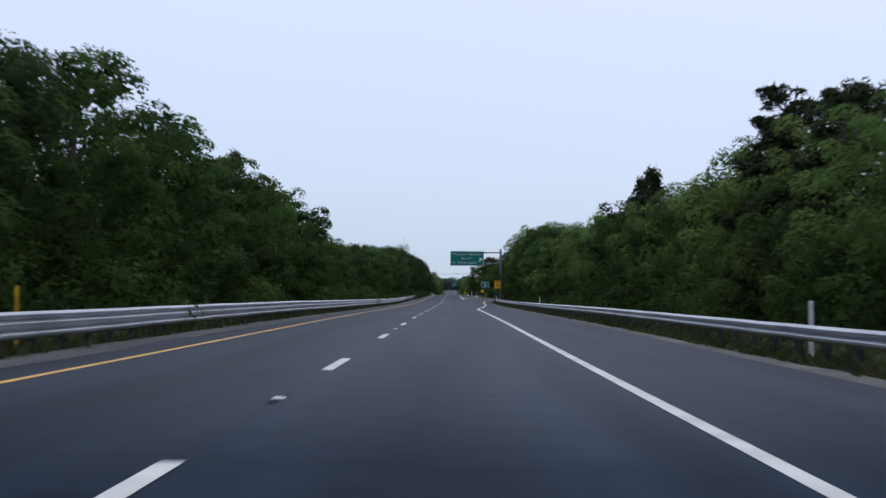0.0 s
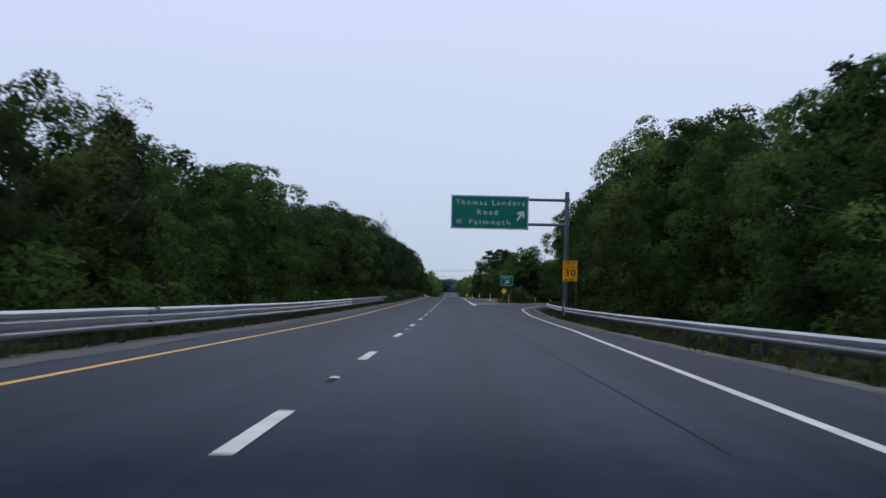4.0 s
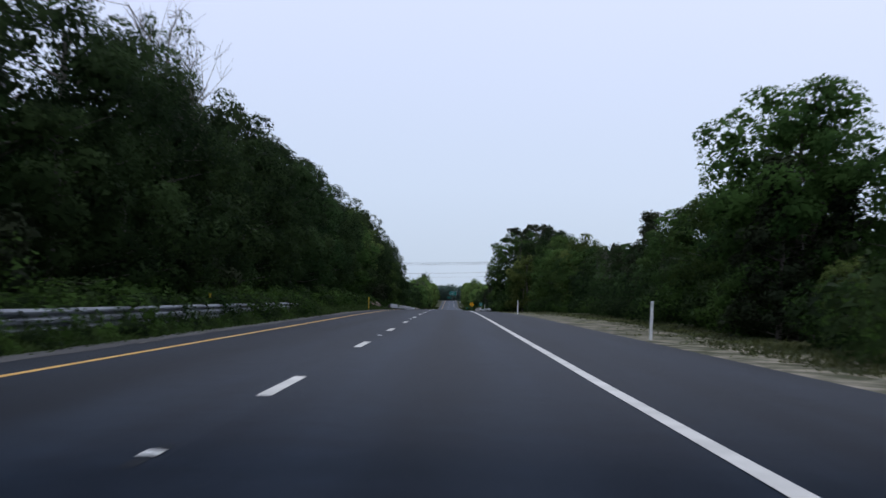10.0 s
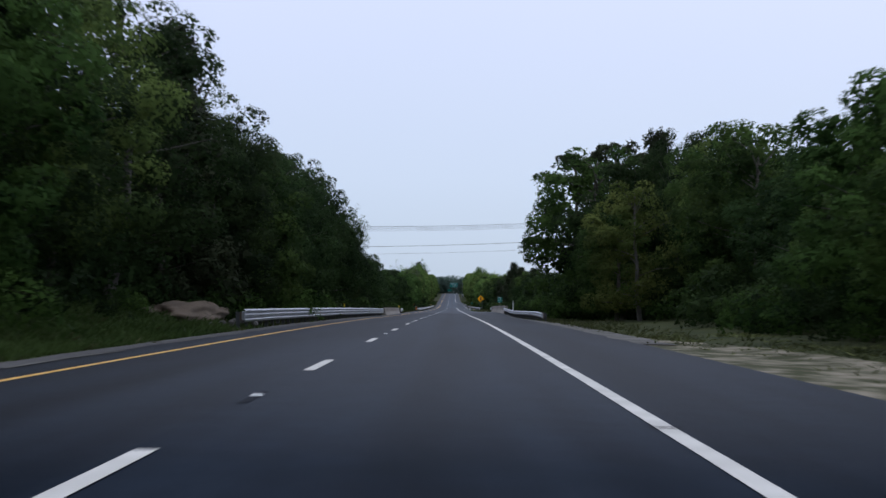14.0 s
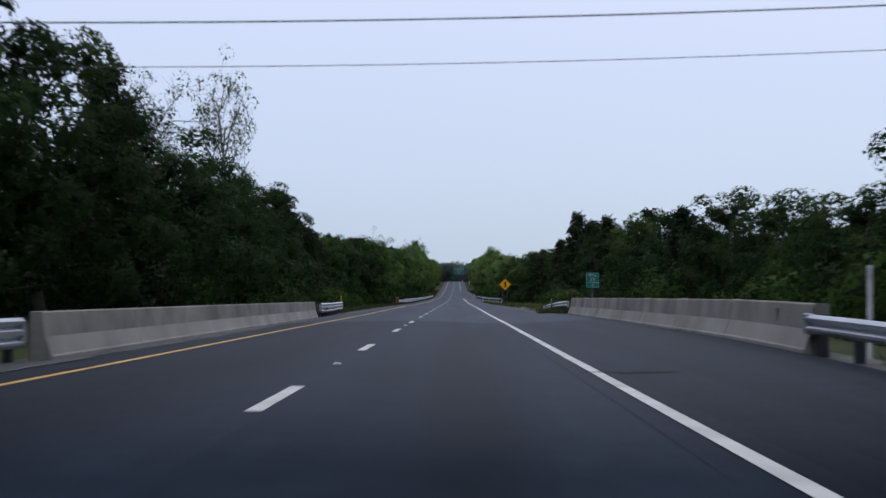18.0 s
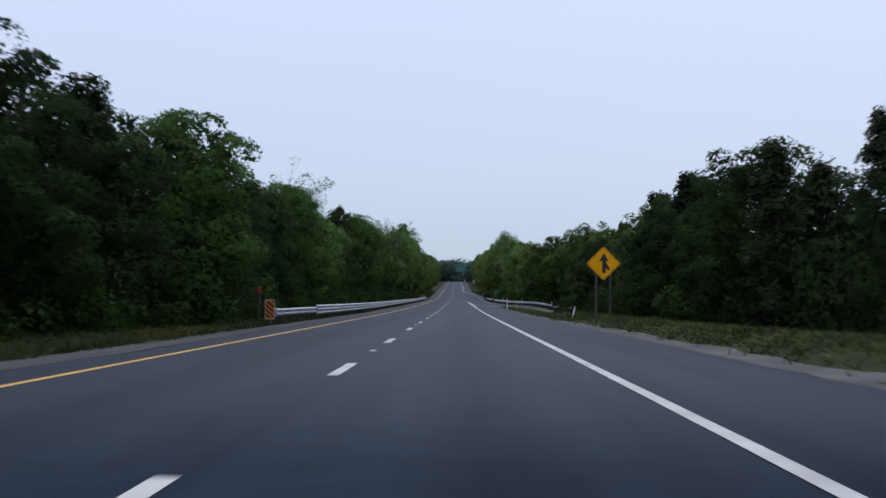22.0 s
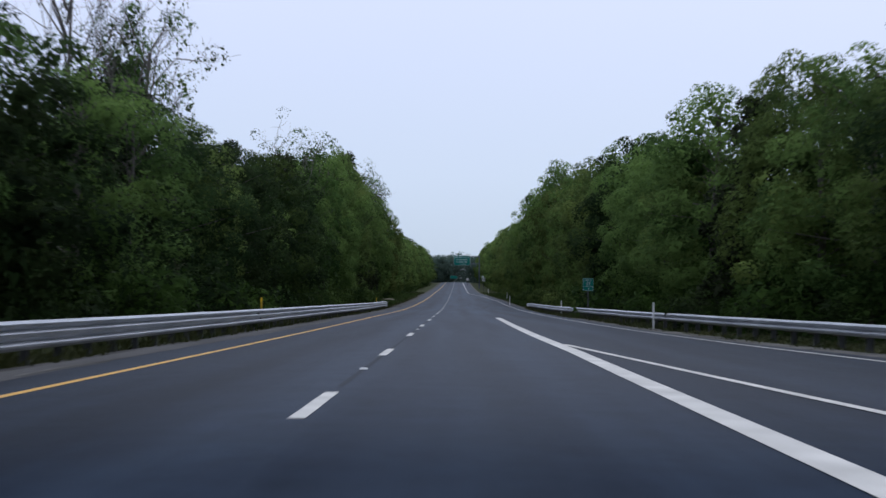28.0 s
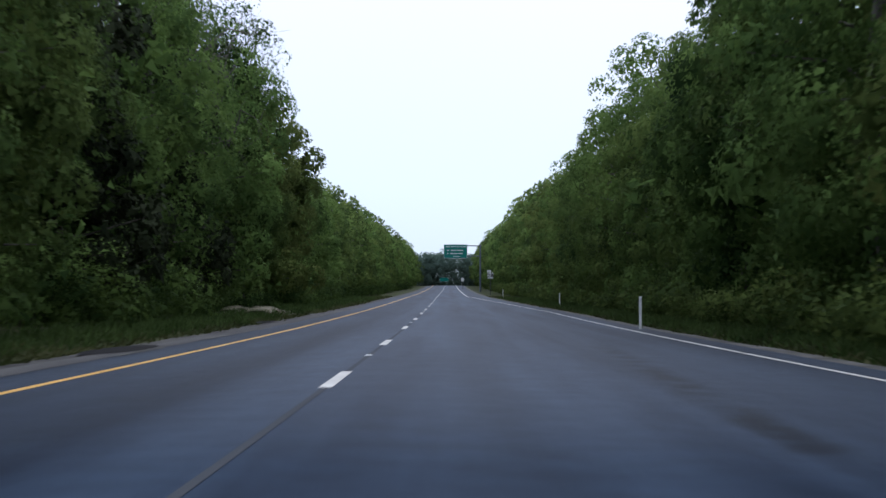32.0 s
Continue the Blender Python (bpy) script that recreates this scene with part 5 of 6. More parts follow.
LABELS = {"oak": ("oak_tree", "leafy green roadside oak tree in early summer leaf", "tree"),
          "dark": ("broadleaf_tree", "dark green broadleaf tree at the forest edge", "tree"),
          "light": ("young_tree", "paler yellow-green young tree at the forest edge", "tree"),
          "pine": ("pine_tree", "dark pitch pine with irregular needle clumps", "pine tree"),
          "high_pine": ("pine_tree", "tall old pine with bare trunk and open level tiers", "pine tree"),
          "thin": ("sparse_tree", "tall sparse tree with thin pale leaves and branches", "tree"),
          "spring": ("oak_tree", "tall oak in fresh yellow-green leaf over the guardrail", "tree"),
          "tall": ("broadleaf_tree", "tall dark green tree with bare grey lower trunk", "tree"),
          "remote": ("forest_tree", "rounded green tree in the distant forest edge", "tree"),
          "bare": ("bare_tree", "bare grey tree with twigs and no leaves", "tree")}
TREES = {k: "roadside " + v[0].replace("_", " ") + "s" for k, v in LABELS.items()}


def plant(kind, x, y, h, wide=1.0):
    v = KINDS[kind][int(rng.integers(len(KINDS[kind])))]
    name, label, cat = LABELS[kind]
    s = h / (9.3 if "pine" not in kind else 9.9)
    g = empty(name, Matrix.LocRotScale((x, y, top(x, y) - 0.12), Euler((0, 0, (-0.7 if x < 0 else 3.84) + rng.normal() * 0.45)), (s * wide, s * wide, s)))
    tagged(g, label, cat, group=TREES[kind])
    share("trunk", v[0], g)
    if v[1] is not None:
        share("crown", v[1], g)
    return g


# heights of the forest edge every 15 m, from y = 20
EDGE_W = [9.9, 9.8, 9.7, 9.3, 8.2, 8.4, 9.3, 7.2, 5.8, 6.9, 7.4, 7.9, 8.4, 8.9, 7.4, 8.2, 9.7, 10.2, 10.6, 11.4, 11.6, 11.8, 11.8, 10.5, 11.5, 10.4, 10.8, 11.2, 11, 10.7, 11.7, 12.1, 12.6, 12.4, 12.2, 13.4, 13.2, 11, 9.2, 9.2,
          8.2, 9, 6.1, 6.4, 7.8, 8, 8.4, 9.6, 8.5, 8.9, 8.3, 8, 8.8, 10.2, 11, 11.7, 9.1, 9.1, 9.7, 9.6, 10, 10.9, 11.4, 13.9, 15.9, 17.8, 18.7, 18.6, 16.9, 15.4, 12.7, 11.7, 12.8, 12.9, 13.8]
EDGE_E = [8, 8, 7.2, 7.6, 7.8, 7.8, 8.5, 8.8, 7.6, 7.8, 8.7, 9.8, 10.5, 11.5, 9.9, 11, 11.2, 10.6, 10, 8, 6, 6, 6.1, 8.2, 7.6, 7, 6.5, 5.4, 6.1, 7.5, 7.5, 7.8, 9.4, 11.6, 13.7, 14.4, 11, 7, 5.2, 5.7,
          6, 6.6, 6.9, 7.6, 7.9, 7.6, 6.4, 7.4, 7.5, 6.8, 7.7, 9.2, 11.5, 11.6, 11.2, 12, 11.4, 9.8, 10.2, 10.6, 10.2, 13, 13.6, 13.6, 13.8, 16.2, 18.2, 15.6, 15, 13.6, 13.2, 13.9, 14.3, 14.6, 15]


def edge_height(side, y):
    e = EDGE_W if side < 0 else EDGE_E
    return float(np.interp(y, 20 + 15 * np.arange(len(e)), e))


def edge_x(side, y):
    if side < 0:
        return -11.6 + 0.9 * noise.noise((y * 0.03, 0, 0)) - 1.9 * ease(880, 960, y)
    return lay(y, [(0, 14.6), (248, 14.6), (270, 17.6), (290, 21.5), (300, 24), (345, 50), (352, 50), (366, 15.6), (480, 15.6), (500, 18.6), (560, 18.6), (580, 15.6), (620, 14.6), (760, 14.6), (778, 26), (800, 24), (860, 18.5), (900, 14.4), (1300, 13.6)])


def mix_of_kinds(side, y):
    if y > 1090 or y < 12:
        return "remote"
    r = rng.random()
    pines = 0.03 if y > 985 else 0.09 if side < 0 or y > 735 else 0.2
    if side > 0 and 112 < y < 225:
        pines = 0.06
    if side > 0 and 50 < y < 84:
        pines = 0.4
    if side > 0 and (640 < y < 715 or 395 < y < 430):
        pines = 0.65
    if side < 0 and (632 < y < 668 or 585 < y < 600):
        pines = 0.7
    if r < pines:
        return "pine"
    r = (r - pines) / (1 - pines)
    if y > 985:
        return "spring" if r < 0.7 else "light" if r < (0.97 if side > 0 else 0.85) else "oak"
    if y > 880 and side < 0:
        return "spring" if r < 0.36 else "tall" if r < 0.6 else "oak"
    if y > 880:
        return "spring" if r < 0.86 else "light" if r < 0.93 else "tall"
    if side > 0 and 735 < y <= 880:
        return "spring" if r < 0.42 else "oak" if r < 0.88 else "tall"
    if edge_height(side, y) > 11.6:
        return "tall" if r < 0.75 else "spring"
    if side < 0 and 668 < y < 790:
        return "oak" if r < 0.5 else "spring" if r < 0.58 else "dark" if r < 0.97 else "light"
    if side > 0 and 640 < y < 715:
        return "dark"
    if 500 < y < 735:
        return "dark" if r < 0.72 else "oak" if r < 0.94 else "light"
    if side < 0 and 250 < y < 660:
        return "tall" if r < 0.48 else "dark" if r < 0.88 else "oak" if r < 0.97 else "thin"
    if side > 0 and y < 225:
        return "spring" if r < 0.45 else "oak" if r < 0.88 else "dark"
    return "oak" if r < 0.56 else "dark" if r < 0.86 else "light" if r < 0.96 else "thin"


for side in (-1, 1):
    y = -34.0
    while y < 1445:
        x = edge_x(side, y) + side * rng.normal() * 0.5
        h = edge_height(side, y) * (0.9 + 0.19 * rng.random())
        if not (side > 0 and (290 < y < 364 or 546 < y < 586 or 772 < y < 782)):
            plant(mix_of_kinds(side, y), x, y, h, 1.26 if h < 9 else 1.12 if h < 13 else 0.87)
        y += (4.2 + 2.2 * rng.random()) * (1.0 if h < 11 else 1.2)

# along the exit ramp and in the opening beyond it
for x, y, h, kind in ((22.4, 293, 16, "oak"), (23.8, 300.5, 17.5, "spring"), (25.2, 309, 18.5, "tall"), (26.4, 317, 18, "oak"), (27.2, 325, 16.5, "tall"), (28.6, 333, 14.5, "oak"), (32.5, 340, 12, "tall"), (36, 348, 10, "oak"), (25, 301, 15, "dark"), (29, 315, 15, "oak"), (31, 327, 13, "dark"),
                      (14.6, 367.5, 10.2, "oak"), (13.4, 365.0, 6.4, "pine"), (15.9, 365.5, 6.0, "pine"), (12.8, 355.0, 2.7, "light"), (16.6, 371, 7.0, "pine"), (16.2, 376, 6.4, "pine"), (20.5, 374, 5.3, "dark"), (24, 378, 5.2, "oak"), (28, 383, 5.2, "dark"), (62, 425, 8.5, "pine"), (72, 430, 9.0, "oak"), (82, 428, 9.0, "dark"), (92, 425, 9.5, "oak"), (76, 400, 9.5, "pine"), (88, 395, 9.5, "oak"), (100, 390, 10, "dark"), (70, 372, 7, "oak"), (82, 368, 8, "dark")):
    plant(kind, x, y, h, 1.18)
for k in range(44):
    u = (k + 0.5) / 44
    x = 19 + 78 * u + 1.5 * rng.normal()
    y = 373 + lay(x, [(15, 0), (25, 8), (34, 32), (50, 76), (100, 78)]) + 5 * rng.random() + (6 if k % 2 else 0)
    tip = lay(x, [(15, 8.4), (20, 5.8), (25, 3.8), (34, 3.0), (60, 2.7), (100, 3.2)])
    plant(("oak", "dark", "dark", "pine")[k % 4] if k % 9 else "light", x, y, max(tip - top(x, y), 4.0) * (0.88 + 0.16 * rng.random()), 1.35)
# single trees that stand out
for x, y, h, kind, wide in ((-11.6, 377, 14.6, "bare", 0.8), (-12.4, 380, 13.8, "thin", 0.7), (-14.6, 620, 12.8, "thin", 0.85), (-12.7, 630, 14.0, "thin", 0.75), (-12.6, 1032, 19.5, "thin", 0.9), (-13.0, 1040, 18.5, "thin", 0.8), (-12.8, 1052, 19.0, "thin", 0.8), (-11.3, 886, 13.6, "bare", 0.7), (-12.2, 900, 14.4, "thin", 0.8), (-10.8, 892, 11.5, "thin", 0.8),
                            (14.4, 71.5, 9.5, "high_pine", 0.95), (15.4, 76, 8.6, "pine", 1.1), (14.2, 62.5, 8.0, "high_pine", 0.95), (15.3, 66, 8.4, "pine", 1.1), (14.0, 101, 8.8, "pine", 1.0), (14.5, 108, 9.2, "pine", 1.0), (-12.2, 897, 10.5, "pine", 1.0), (15.2, 896, 11.4, "spring", 0.85), (13.7, 677, 9.0, "pine", 1.2), (12.4, 668, 7.2, "pine", 1.2), (13.2, 662, 7.4, "pine", 1.1), (13.6, 652, 7.6, "pine", 1.2), (14.2, 684, 7.8, "pine", 1.1), (-11.8, 655, 7.9, "pine", 1.15), (-12.4, 661, 7.6, "pine", 1.15), (-11.6, 648, 7.4, "pine", 1.15), (-12.6, 667, 7.3, "pine", 1.1), (19.6, 284, 14.5, "oak", 1.2), (19.3, 276, 14.0, "tall", 1.2), (18.8, 267, 13.2, "oak", 1.1), (20.6, 292, 15.0, "tall", 1.25), (13.2, 733, 7.6, "pine", 1.25), (14.6, 739, 8.2, "pine", 1.25), (14.4, 566, 16.8, "high_pine", 1.1), (17.6, 558, 17.0, "high_pine", 1.0), (22, 575, 17.5, "tall", 1.0), (20.5, 586, 13.0, "tall", 1.1), (18.5, 592, 10.5, "dark", 1.1), (21.5, 565, 16.5, "tall", 1.0), (15.9, 583, 8.6, "pine", 0.75), (17.0, 575, 8.4, "dark", 1.1), (18.4, 568, 10.5, "oak", 1.1), (19.5, 560, 12.5, "dark", 1.1), (17.5, 549, 13.0, "dark", 1.1), (13.6, 541, 14.6, "oak", 1.25), (14.6, 532, 12.6, "dark", 1.2), (20.5, 578, 8.0, "oak", 1.2), (-13.6, 962, 15.8, "thin", 1.0), (-13.8, 972, 15.4, "thin", 1.0), (-13.2, 982, 14.6, "thin", 0.9), (-14.4, 776, 11.0, "oak", 1.1), (-12.3, 783, 11.6, "thin", 1.0), (-13.0, 790, 10.8, "thin", 1.0), (13.4, 745, 7.5, "pine", 1.2), (12.6, 738, 7.0, "dark", 1.2), (11.8, 757, 6.0, "dark", 1.3), (12.6, 766, 6.2, "oak", 1.2), (13.8, 772, 6.5, "dark", 1.2), (12.2, 712, 6.2, "pine", 1.2),
                            (13.0, 717, 7.6, "dark", 1.2), (15.8, 449, 8.2, "light", 1.0), (-9.6, 497, 8.5, "dark", 1.1), (-9.3, 505, 8.2, "oak", 1.1), (13.6, 516, 9.0, "light", 1.1), (13.2, 524, 8.0, "oak", 1.2), (14.5, 533, 10, "dark", 1.1)):
    plant(kind, x, y, h, wide)


# ---------- woods behind the first row ----------
def scatter(name, spots, shapes, mat, label, cat, sides=3):
    """Many plants joined into one mesh; spots are (x, y, z, width, height)."""
    out = []
    for x, y, z, w, h in spots:
        v = shapes[int(rng.integers(len(shapes)))]
        a = (-0.7 if x < 0 else 3.84) + rng.normal() * 0.6
        ca, sa = math.cos(a), math.sin(a)
        q = np.empty_like(v)
        q[:, 0] = (v[:, 0] * ca - v[:, 1] * sa) * w + x
        q[:, 1] = (v[:, 0] * sa + v[:, 1] * ca) * w + y
        q[:, 2] = v[:, 2] * h + z
        if v.shape[1] == 6:
            q[:, 3] = v[:, 3] * ca - v[:, 4] * sa
            q[:, 4] = v[:, 3] * sa + v[:, 4] * ca
            q[:, 5] = v[:, 5]
        out.append(q)
    ob = new(name, faces_mesh(name, np.concatenate(out), mat, sides))
    return tagged(ob, label, cat, kind="stuff")


woods = [broadleaf(720, 0.3, 3.0, 0.3, 1.15)[1] for k in range(4)]
deep = [broadleaf(230, 0.95, 3.2, 0.2, 1.2)[1] for k in range(3)]
for nm, shapes, dx, step in (("woods", woods, 4.2, 4.4), ("inner_woods", deep, 9.5, 4.6)):
    spots = []
    for side in (-1, 1):
        y = -40.0
        while y < 1470:
            x = edge_x(side, y) + side * (dx + 0.7 * rng.normal())
            if not (side > 0 and 290 < y < 385) and not (side > 0 and 735 < y < 790 and dx < 6):
                s = edge_height(side, y) * ((0.8 if dx < 6 else 0.7) + 0.12 * rng.random()) / 9.3
                spots.append((x, y, top(x, y) - 0.2, s * 1.15, s))
            y += step * (0.8 + 0.4 * rng.random())
    # the dark leaf colour deepens the shade behind the front row
    scatter(nm, [q for q in spots if q[1] <= (940 if q[0] > 0 else 985)], shapes, leaf_dark, "dense green woods behind the roadside trees, leaf colour darkened as shade", "woods")
    scatter("fresh_" + nm, [q for q in spots if q[1] > (940 if q[0] > 0 else 985)], shapes, leaf_spring, "dense fresh green woods behind the tall oaks", "woods")
# the forest that goes on behind
spots = []
canopy = [broadleaf(70, 1.7, 3.4, 1.0, 1.3)[1] for k in range(4)]
for side in (-1, 1):
    for dx in (16, 24, 33, 43, 54):
        y = -60.0
        while y < 1500:
            x = edge_x(side, y) + side * (dx + 1.5 * rng.normal())
            if not (side > 0 and 285 < y < (500 if dx < 20 else 700)) and not (side > 0 and 715 < y < 800 and dx < 30):
                s = edge_height(side, y) * (0.8 + 0.2 * rng.random()) / 9.3
                spots.append((x, y, top(x, y) - 0.2, s * 1.4, s * 0.92))
            y += 7.5 + 3 * rng.random()
# dark leaf here too, so the forest interior's shade is partly colour
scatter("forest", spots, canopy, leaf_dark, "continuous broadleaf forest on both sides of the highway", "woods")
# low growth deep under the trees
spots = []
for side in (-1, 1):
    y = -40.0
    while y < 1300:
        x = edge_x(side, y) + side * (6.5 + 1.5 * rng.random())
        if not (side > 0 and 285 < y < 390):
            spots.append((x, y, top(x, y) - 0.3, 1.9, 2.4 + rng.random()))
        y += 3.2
# under-canopy shade is put into the leaf colour of this growth
scatter("forest_floor_growth", spots, [bush(110, 0.42, 11, 1.1) for k in range(3)], leaf_dark, "low growth deep under the trees, leaf colour darkened as shade", "undergrowth")
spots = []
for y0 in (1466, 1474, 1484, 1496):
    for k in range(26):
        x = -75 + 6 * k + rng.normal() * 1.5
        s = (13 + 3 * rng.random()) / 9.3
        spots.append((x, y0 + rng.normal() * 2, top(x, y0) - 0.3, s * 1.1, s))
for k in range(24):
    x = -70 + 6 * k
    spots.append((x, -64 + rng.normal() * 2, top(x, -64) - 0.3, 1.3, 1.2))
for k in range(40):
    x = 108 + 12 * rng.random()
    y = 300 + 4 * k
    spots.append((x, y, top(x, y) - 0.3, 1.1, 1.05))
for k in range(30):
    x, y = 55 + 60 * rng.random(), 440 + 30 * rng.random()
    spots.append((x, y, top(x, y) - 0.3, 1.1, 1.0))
# the leaf colour itself carries the haze of the distance
scatter("distant_woods", spots, [broadleaf(1100, 0.3, 3.1, 0.2, 1.3)[1] for k in range(3)], leaf_hazed, "distant wooded rise closing the view, pale haze put into its leaf colour", "woods")

# ---------- undergrowth, weeds and grass ----------
shrubs = [bush(560, 0.085, 10, 1.0) for k in range(6)]
fresh = []
for mat_s, share_of, nm in ((leaf_shrub, 0.38, "undergrowth"), (leaf_dark, 0.3, "brambles")):
    spots = []
    for side in (-1, 1):
        y = -30.0
        while y < 1300:
            base = edge_x(side, y) - side * 2.2
            clear = (side > 0 and (296 < y < 366 or 724 < y < 860)) or (side < 0 and 570 < y < 608)
            if not clear and rng.random() < share_of + 0.2:
                x = base + side * rng.normal() * 0.7
                x = min(x, -8.2) if side < 0 else max(x, (lay(y, [(0, 11.0), (222, 11.0), (245, 12.0), (262, 15.5), (288, 20.5), (300, 23)]) if y < 300 else 12.0 if y > 985 else 10.6))
                hh = (0.7 + 0.9 * rng.random()) * (0.75 if 390 < y < 490 else 1.0)
                if 480 < y < 640 or 860 < y < 1000:
                    hh *= 1.15
                spots.append((x, y, top(x, y) - 0.2, hh * 1.15, hh))
            y += 2.0 + 1.6 * rng.random()
    for x, y, hh in ((12.3, 332, 1.4), (13.2, 340, 1.1), (10.9, 345, 1.5), (12.0, 352, 1.2), (11.2, 546, 1.7), (11.6, 551, 1.9), (12.0, 556, 1.8), (11.4, 561, 1.7), (10.8, 566, 1.5), (11.8, 539, 1.8), (8.9, 633, 0.9), (9.4, 638, 1.2), (9.8, 644, 1.5), (-7.2, 624, 0.8), (-7.2, 629, 0.75), (-7.3, 634, 0.8), (12.2, 729, 1.5), (11.2, 740, 1.3), (11.6, 752, 1.4), (12.2, 771, 1.4), (11.2, 776, 1.2), (-6.5, 334, 0.34), (-6.45, 338, 0.37), (-6.4, 342, 0.37), (-6.4, 346, 0.43), (-6.3, 350, 0.43), (-6.35, 354, 0.43), (-6.3, 361, 0.43), (-6.3, 367.5, 0.46), (-6.3, 374.5, 0.46), (-6.35, 381.5, 0.46), (-6.2, 388, 0.45), (-6.35, 358, 0.75), (-6.4, 364, 0.7), (-6.4, 371, 0.8), (-6.35, 378, 0.75), (-6.4, 385, 0.8), (24.2, 790, 0.8), (22.6, 797, 0.8), (20.8, 805, 0.75), (19.4, 813, 0.8), (18.2, 821, 0.7), (17.2, 829, 0.8), (16.2, 837, 0.75), (15.4, 845, 0.8), (14.6, 853, 0.7), (13.8, 861, 0.7), (-6.7, 790, 0.5), (-6.5, 826, 0.45), (-6.6, 918, 0.5)):
        spots.append((x + 0.4 * rng.normal(), y + rng.normal(), top(x, y) - 0.15, hh, hh))
    for k in range(32):
        y = 283 + 3.4 * k + (1.7 if nm == "brambles" else 0)
        lush = 0.5 + 0.5 * noise.noise((y * 0.11, 4, 0))
        for x, hh in ((-6.95, 0.7 + 0.4 * lush), (-5.85, 0.16 + 0.34 * lush)):
            spots.append((x, y, top(x, y) - 0.12, hh * 1.2, hh))
    fresh += [q for q in spots if q[1] < 230 or q[1] > 940]
    scatter(nm, [q for q in spots if 230 <= q[1] <= 940], shrubs, mat_s, "dark green shrubs and brambles below the trees", "undergrowth")
fresh += [(x, y, top(x, y) - 0.15, hh * 1.1, hh) for x, y, hh in ((9.1, 633.5, 0.95), (9.25, 637, 1.15), (9.35, 640.5, 1.1), (9.5, 643.5, 0.85))]
scatter("bright_shrubs", [q for q in fresh if q[0] > 0 and (q[1] > 940 or 500 < q[1] < 700)], shrubs, leaf_spring, "bright yellow-green shrubs in front of the woods", "undergrowth")
scatter("fresh_shrubs", [q for q in fresh if q[1] < 500 or q[0] < 0], shrubs, leaf_oak, "bright fresh green shrubs below the trees", "undergrowth")

spots = []
for side in (-1, 1):
    y = -30.0
    while y < 1200:
        if not (side > 0 and (290 < y < 368 or 740 < y < 800)) and not (side < 0 and (570 < y < 610 or 250 < y < 640 and rng.random() < 0.5)):
            x = edge_x(side, y) - side * (0.9 + 0.5 * rng.random())
            hh = 1.15 + 0.75 * rng.random()
            spots.append((x, y, top(x, y) - 0.2, 1.25 + 0.3 * rng.random(), hh))
        y += 3.0 + 2.0 * rng.random()
for k in range(70):
    x = 16 + 80 * k / 70 + rng.normal()
    y = 370 + lay(x, [(15, 0), (25, 8), (34, 30), (50, 73), (100, 75)]) + 1.5 * rng.normal()
    spots.append((x, y, top(x, y) - 0.3, 1.7, 0.9 + 0.5 * rng.random()))
for x, y, hh in ((12.2, 547, 2.9), (13.4, 552, 3.0), (12.6, 557, 3.1), (13.6, 562, 3.0), (12.4, 567, 3.0), (13.8, 572, 2.9), (12.2, 577, 2.7), (14.5, 580, 2.7), (16, 571, 3.2), (16.2, 564, 3.4), (13, 748, 2.2), (14, 756, 2.2), (13.5, 764, 2.0), (15.5, 770, 2.2), (17, 775, 2.2), (24.5, 300, 1.4), (26, 309, 1.6), (27, 318, 1.8), (28, 326, 2.0), (31, 334, 2.2), (34, 342, 2.2)):
    spots.append((x, y, top(x, y) - 0.2, 1.4, hh * 0.6))
tall_bushes = [bush(900, 0.085, 26, 2.3) for k in range(5)]
scatter("bright_understory", [q for q in spots if q[1] > 985 or q[1] > 940 and q[0] > 0], tall_bushes, leaf_spring, "tall bright yellow-green bushes along the wide verge", "undergrowth")
scatter("fresh_understory", [q for q in spots if (940 < q[1] <= 985 and q[0] < 0) or q[1] < 230 or 790 < q[1] <= 940 and q[0] > 0], tall_bushes, leaf_oak, "tall fresh green bushes at the forest edge", "undergrowth")
scatter("understory", [q for q in spots if 230 <= q[1] <= (790 if q[0] > 0 else 940)], tall_bushes, leaf_dark, "tall dark green understory bushes at the forest edge", "undergrowth")

tufts = []
for k in range(6):
    n = 12
    base = rng.normal(size=(n, 3)) * np.array([0.17, 0.17, 0])
    hgt = 0.08 + 0.22 * rng.random(n)
    tip = base + np.stack([rng.normal(size=n) * 0.13, rng.normal(size=n) * 0.13, hgt], 1)
    wv = rng.normal(size=(n, 3)) * np.array([0.017, 0.017, 0])
    mid = base * 0.45 + tip * 0.55 + np.array([0, 0, 0.02])
    tufts.append(np.stack([base - wv, base + wv, mid + wv * 0.9, tip], 1).reshape(-1, 3))
spots = []
for side in (-1, 1):
    for k in range(6000):
        y = -10 + 1150 * rng.random()
        inner = -6.2 if side < 0 else right_edge(y) + 0.7
        if side < 0:
            x = inner - abs(rng.normal()) * 1.6
            if 392 < y < 486:
                x = -5.7 - rng.random() * 4.5
        else:
            x = inner + abs(rng.normal()) * 1.8
            if 330 < y < 470:
                x = inner + 1.2 + 3.6 * rng.random() ** 0.6
        if (side > 0 and (300 < y < 316 or 845 < y < 870)) or 572 < y < 620:
            continue
        if side > 0 and 735 < y < 845 and x > lay(y, [(735, 30), (772, 17.5), (800, 12), (824, 8.8), (845, 7.2)]):
            continue
        sc = 0.6 + 0.7 * rng.random()
        spots.append((x, y, top(x, y) - 0.10, sc * 1.2, sc * (0.55 if side > 0 and 318 < y < 490 else 0.8)))
